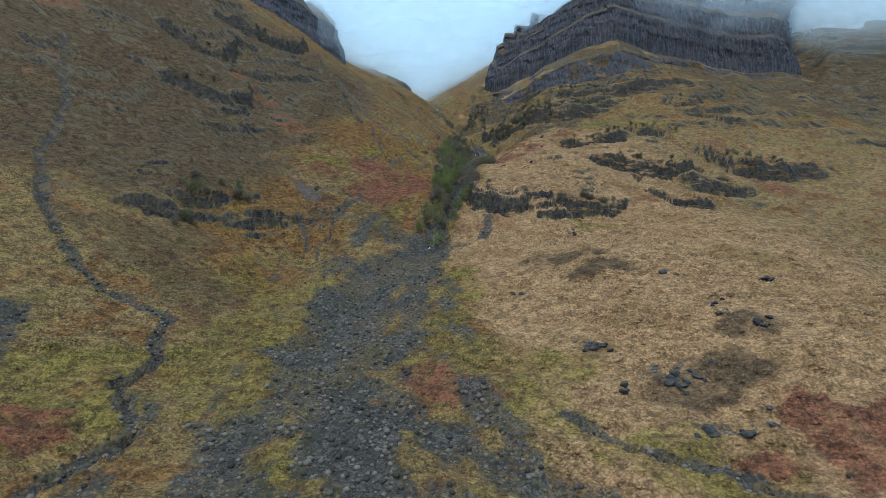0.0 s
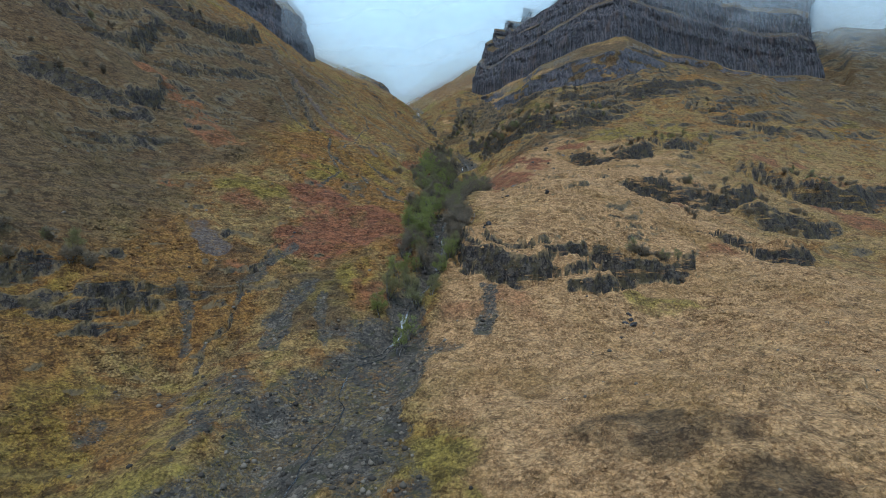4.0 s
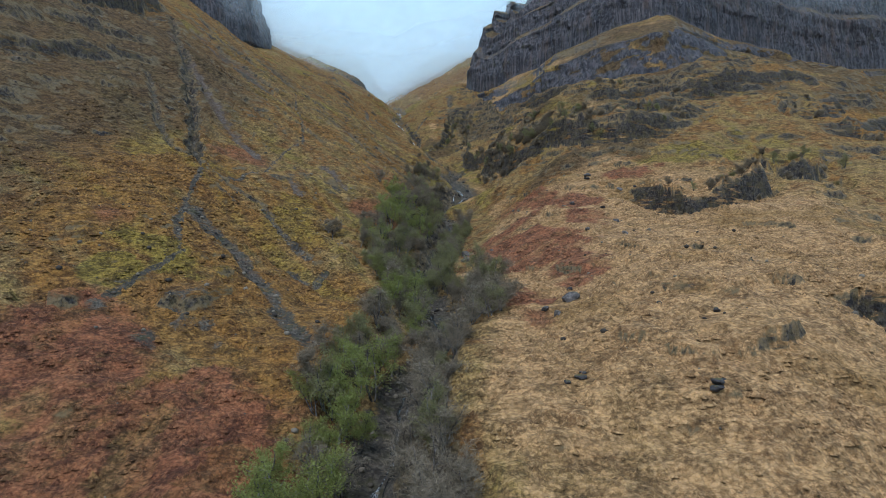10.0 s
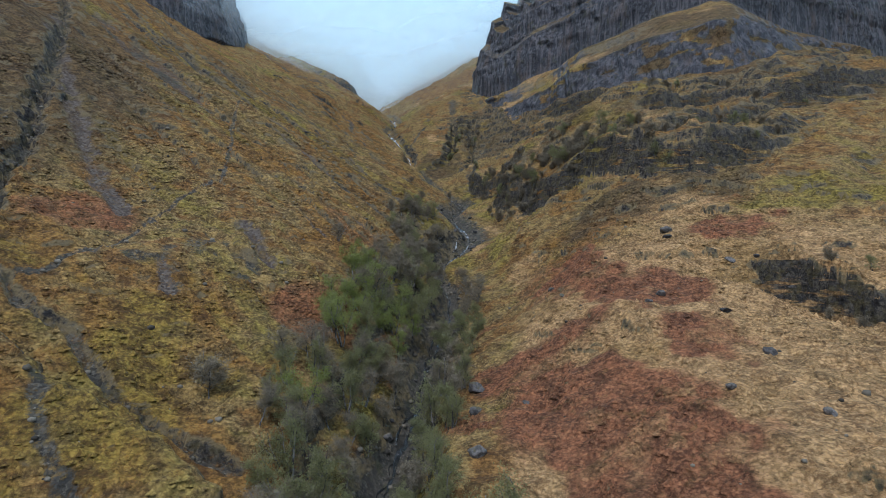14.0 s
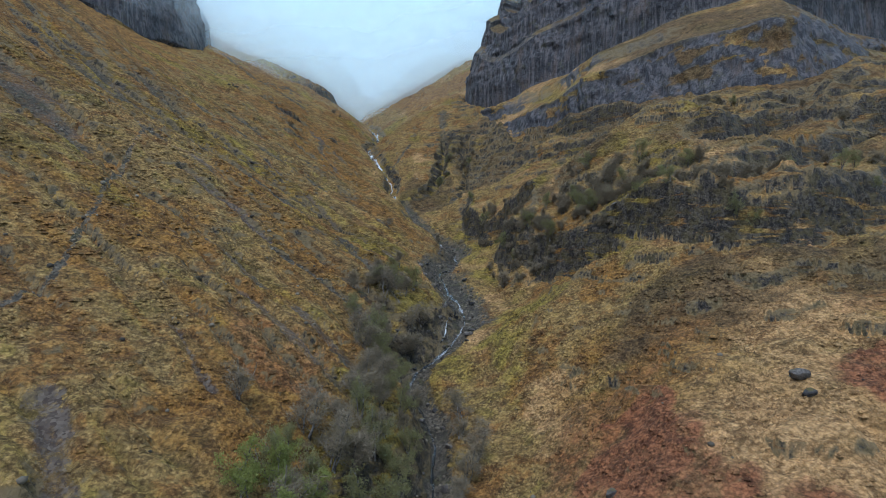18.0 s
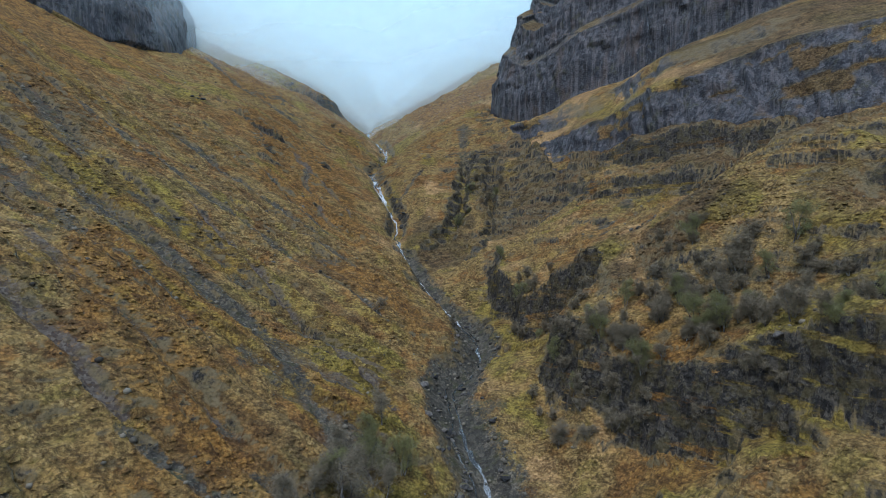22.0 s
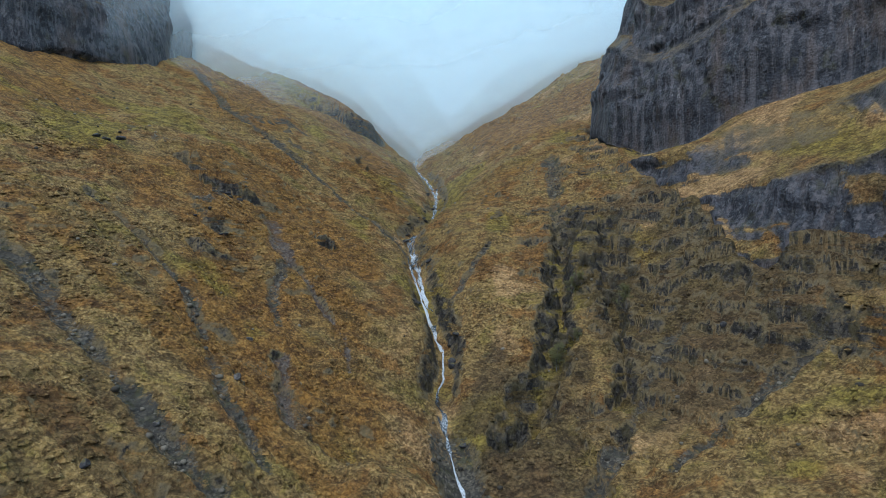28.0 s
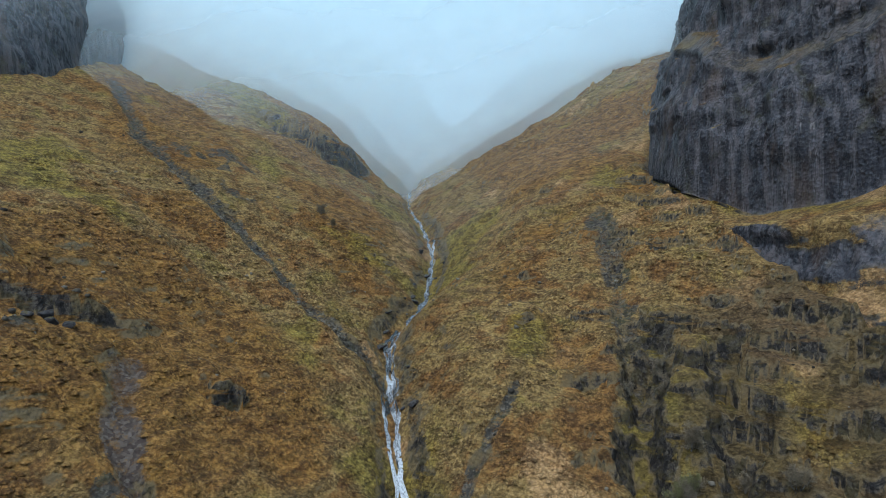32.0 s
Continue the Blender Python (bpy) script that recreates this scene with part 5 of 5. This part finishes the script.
bm = bmesh.new()
bmesh.ops.create_icosphere(bm, subdivisions=1, radius=0.5)
pebble_v, pebble_f = np.array([v.co[:] for v in bm.verts]), np.array([[v.index for v in f.verts] for f in bm.faces])
bm.free()
sx_, sy_ = scatter(130000, -95, 80, 40, 600, lambda x, y: smooth(0.3, 0.7, cover_at("gravel", x, y)) * (0.35 + 0.65 * smooth(200, 60, y)) + 0.006 + 0.05 * smooth(0.15, 0.45, fbm(x, y, 13, 3, 402)) * smooth(180, 260, y))
ssize = 0.22 + 0.75 * rng.random(len(sx_)) ** 3
scree = new("scree_stones", many("scree_stones", pebble_v, pebble_f, sx_, sy_, ssize, ssize * 0.8, ssize * 0.1, SCREE))
tagged(scree, "loose grey stones on the fan and gullies", "stones", kind="stuff")

# ---- tussocks ----
ring = [(0.5 * math.cos(a), 0.5 * math.sin(a), -0.25) for a in np.arange(5) * 2 * math.pi / 5]
tuft_v = np.array([(0.06, 0, 0.62)] + ring)
tuft_f = np.array([(0, 1 + i, 1 + (i + 1) % 5) for i in range(5)])
tx_, ty_ = scatter(230000, -70, 90, 55, 600, lambda x, y: 0.85 * (1 - smooth(0.2, 0.6, cover_at("gravel", x, y) + cover_at("rock", x, y) + cover_at("soil", x, y))) * smooth(-0.35, 0.2, fbm(x, y, 7, 3, 401)))
tsize = rng.uniform(0.45, 1.15, len(tx_))
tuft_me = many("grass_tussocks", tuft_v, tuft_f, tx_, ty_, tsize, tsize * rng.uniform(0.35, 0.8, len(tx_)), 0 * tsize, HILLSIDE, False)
give_cover(tuft_me, {key: np.repeat(cover_at(key, tx_, ty_), 6) for key in COVER})
tagged(new("grass_tussocks", tuft_me), "low tussocks of dead grass over the slopes", "grass", kind="stuff")


# ---- trees ----
def tube(points, radii, sides=5):
    p, r = np.array(points), np.array(radii)
    way = np.gradient(p, axis=0)
    way /= np.linalg.norm(way, axis=1)[:, None] + 1e-9
    a = np.cross(way, [0.31, 0.87, 0.2])
    a /= np.linalg.norm(a, axis=1)[:, None] + 1e-9
    b = np.cross(way, a)
    t = np.arange(sides) * 2 * math.pi / sides
    v = p[:, None] + r[:, None, None] * (np.cos(t)[None, :, None] * a[:, None] + np.sin(t)[None, :, None] * b[:, None])
    idx = np.arange(len(p) * sides).reshape(len(p), sides)
    nxt = np.roll(idx, -1, 1)
    f = np.stack([idx[:-1], nxt[:-1], nxt[1:], idx[1:]], -1).reshape(-1, 4)
    return v.reshape(-1, 3), f


def grow_tree(seed, tall, stems, leafy, bush=False):
    """Meshes of the stems with their limbs, and of the crown."""
    g = np.random.default_rng(seed)
    wood_v, wood_f, ends, base = [], [], [], 0

    def limb(start, way, long, thick, bends=5):
        nonlocal base
        pts, w = [start], way / np.linalg.norm(way)
        for _ in range(bends):
            w = w + g.normal(0, 0.16, 3) + np.array([0, 0, 0.07])
            w /= np.linalg.norm(w)
            pts.append(pts[-1] + w * long / bends)
        v, f = tube(pts, np.linspace(thick, thick * 0.25, bends + 1), 5 if thick > 0.04 else 3)
        wood_v.append(v), wood_f.append(f + base)
        base += len(v)
        return np.array(pts)

    for k in range(stems):
        lean = np.array([g.normal(0, 0.28), g.normal(0, 0.28), 1.0])
        high = tall * g.uniform(0.75, 1.0)
        stem = limb(np.array([g.normal(0, 0.12), g.normal(0, 0.12), -0.4]), lean, high, 0.022 * tall * g.uniform(0.7, 1.1), 7)
        for _ in range(int(10 if stems < 3 else 7)):
            u = g.uniform(0.22, 0.97)
            at = stem[min(int(u * 7), 6)] * (1 - (u * 7) % 1) + stem[min(int(u * 7) + 1, 7)] * ((u * 7) % 1)
            turn = g.uniform(0, 2 * math.pi)
            out = np.array([math.cos(turn), math.sin(turn), g.uniform(0.2, 0.9)])
            branch = limb(at, out, tall * g.uniform(0.2, 0.42) * (1.25 - 0.75 * u), 0.0075 * tall * (1.15 - 0.6 * u), 4)
            ends.extend(branch[2:])
            for _ in range(3):
                b0 = branch[g.integers(1, 5)]
                tw = limb(b0, g.normal(0, 1, 3) + np.array([0, 0, 0.35]), tall * g.uniform(0.09, 0.17), 0.0032 * tall, 3)
                ends.extend(tw[1:])
    wood = from_arrays("trunk", np.concatenate(wood_v), np.concatenate(wood_f), BARK, True)
    ends = np.array(ends)
    n = 3600 if leafy else 2600
    at = ends[g.integers(0, len(ends), n)] + g.normal(0, 0.034 * tall, (n, 3))
    a = g.normal(0, 1, (n, 3))
    a /= np.linalg.norm(a, axis=1)[:, None]
    b = np.cross(a, g.normal(0, 1, (n, 3)))
    b /= np.linalg.norm(b, axis=1)[:, None]
    if leafy:
        long, wide = g.uniform(0.05, 0.12, n)[:, None], g.uniform(0.03, 0.062, n)[:, None]
        v = np.stack([at - a * long, at + b * wide, at + a * long - b * wide], 1)
        crown = from_arrays("crown", v.reshape(-1, 3), np.arange(n * 3).reshape(n, 3), SPRING_LEAF if leafy == 1 else DULL_LEAF)
    else:
        a[:, 2] = np.abs(a[:, 2]) * 0.8
        long, wide = g.uniform(0.3, 0.85, n)[:, None], g.uniform(0.01, 0.022, n)[:, None]
        v = np.stack([at - b * wide, at + b * wide, at + a * long], 1)
        crown = from_arrays("crown", v.reshape(-1, 3), np.arange(n * 3).reshape(n, 3), TWIGS)
    return wood, crown


KINDS = {
    "leafy": ([grow_tree(500 + k, 5.4, 1 + k % 3, 1) for k in range(4)], "birch_tree", "young birch in fresh yellow-green leaf on the ravine bank"),
    "budding": ([grow_tree(520 + k, 5.0, 2 + k % 3, 2) for k in range(4)], "birch_tree", "birch just coming into dull green bud in the ravine"),
    "shrub": ([grow_tree(560 + k, 3.4, 3 + k % 3, 0) for k in range(4)], "bare_shrub", "low leafless shrub clinging to a rocky ledge"),
    "bare": ([grow_tree(540 + k, 5.2, 1 + k % 4, 0) for k in range(5)], "bare_tree", "bare grey-brown tree with fine twigs"),
}
TREES = []


def tree(kind, x, y, scale=1.0):
    meshes, name, label = KINDS[kind]
    wood, crown = random.choice(meshes)
    root = new(name)
    root.empty_display_size = 0.3
    for part_name, me in (("trunk", wood), ("crown", crown)):
        ob = new(part_name, me)
        ob.parent = root
    s = scale * random.uniform(0.95, 1.4)
    root.matrix_basis = pose(x, y, float(height_at(x, y)[0]) - 0.05, random.uniform(-7, 7), random.uniform(-7, 7), random.uniform(0, 360)) @ Matrix.Diagonal((s, s, s * random.uniform(0.9, 1.15), 1))
    TREES.append((x, y))
    return tagged(root, label, "shrub", "shrubs on the ledges") if kind == "shrub" else tagged(root, label, "tree", "trees of the glen")


def free(x, y, gap):
    return all((x - a) ** 2 + (y - b) ** 2 > gap * gap for a, b in TREES)


# thickets along the burn: y from, y to, offset from, offset to, tries, gap, kinds
THICKETS = (
    (180, 202, -5.5, 6, 20, 2.6, ("leafy", "leafy", "budding")),
    (198, 246, -9, -1.5, 60, 2.3, ("leafy", "budding", "leafy", "bare")),
    (198, 246, 1.8, 7, 54, 2.3, ("bare", "bare", "bare", "budding")),
    (244, 282, 1.5, 10, 54, 2.4, ("bare", "bare", "bare", "budding")),
    (244, 300, -10, -1.5, 90, 2.2, ("budding", "bare", "budding", "bare", "leafy")),
    (296, 350, -13, -1.5, 96, 2.3, ("budding", "bare", "bare", "budding", "leafy")),
    (282, 350, 1.5, 7, 50, 2.5, ("budding", "bare")),
    (345, 400, -11, -1.5, 50, 2.6, ("bare", "bare", "budding")),
    (345, 378, 1.5, 6, 16, 2.8, ("bare",)),
    (395, 412, -16, -9, 14, 2.2, ("budding", "bare")),
)
for y0, y1, s0, s1, tries, gap, kinds in THICKETS:
    for _ in range(int(tries * 1.9)):
        y = random.uniform(y0, y1)
        x = float(burn_x(np.array([y]))[0]) + random.uniform(s0, s1)
        if abs(x - float(burn_x(np.array([y]))[0])) > 2.3 + random.random() and free(x, y, gap * 0.84):
            tree(random.choice(kinds), x, y, random.uniform(0.75, 1.1))
LONE = (  # kind, x, y, scale
    ("bare", -3, 348, 0.9), ("bare", -10, 301, 0.9), ("bare", -11, 303, 0.7), ("bare", 8, 450, 0.8), ("bare", 24, 464, 0.7), ("bare", 29, 470, 0.7),
    ("bare", 9, 401, 0.8), ("budding", 36, 480, 0.6), ("bare", 40, 459, 0.7), ("leafy", -1, 176, 0.8), ("leafy", -3, 172, 0.7),
)
for kind, x, y, scale in LONE:
    tree(kind, x, y, scale)
# scrub clinging to the cliff bands: x, y, spread, count
SCRUB = (
    (57, 417, 5, 7), (44, 420, 4, 7), (53, 405, 4, 6), (40, 428, 3, 4), (66, 412, 4, 5), (62, 397, 4, 5), (41, 467, 3, 4), (46, 452, 3, 4),
    (54, 198, 3, 9), (49, 196, 2, 5), (84, 256, 5, 7), (100, 260, 5, 7), (112, 266, 5, 5), (78, 238, 4, 4), (80, 318, 5, 8), (95, 324, 5, 8),
)
FAR_SCRUB = (
    (118, 341, 6, 8), (132, 350, 6, 6), (154, 300, 7, 12), (172, 302, 8, 10), (118, 256, 7, 8), (72, 384, 5, 8), (90, 384, 6, 8), (106, 390, 6, 6),
    (102, 424, 7, 6), (130, 418, 8, 6), (160, 398, 6, 5), (180, 378, 6, 5),
)
CLIFF_SCRUB = ((57, 421, 3, 10), (62, 419, 3, 8), (42, 424, 2.5, 8), (47, 418, 2.5, 9), (39, 460, 2.5, 5), (56, 405, 3, 7), (49, 413, 2.5, 8), (57, 414, 3, 7), (41, 431, 2, 6), (63, 408, 4, 9), (70, 396, 4, 8), (50, 424, 3, 7), (57, 428, 3, 6), (45, 440, 2.5, 6))
WEST_SCRUB = (
    (-73, 172, 4, 9), (-66, 178, 3, 5), (-73, 158, 3, 4), (-105, 254, 6, 7), (-120, 292, 7, 7), (-112, 360, 6, 5), (29, 538, 3, 6), (27, 526, 2, 5), (33, 552, 3, 4), (40, 541, 3, 3), (38, 536, 2, 3), (-28, 598, 3, 2),
)
for cx, cy, spread, count in SCRUB + FAR_SCRUB + CLIFF_SCRUB + WEST_SCRUB:
    for _ in range(count):
        tree("shrub" if random.random() < 0.8 else "budding", cx + random.gauss(0, spread), cy + random.gauss(0, spread * 0.6), random.uniform(0.5, 0.9))
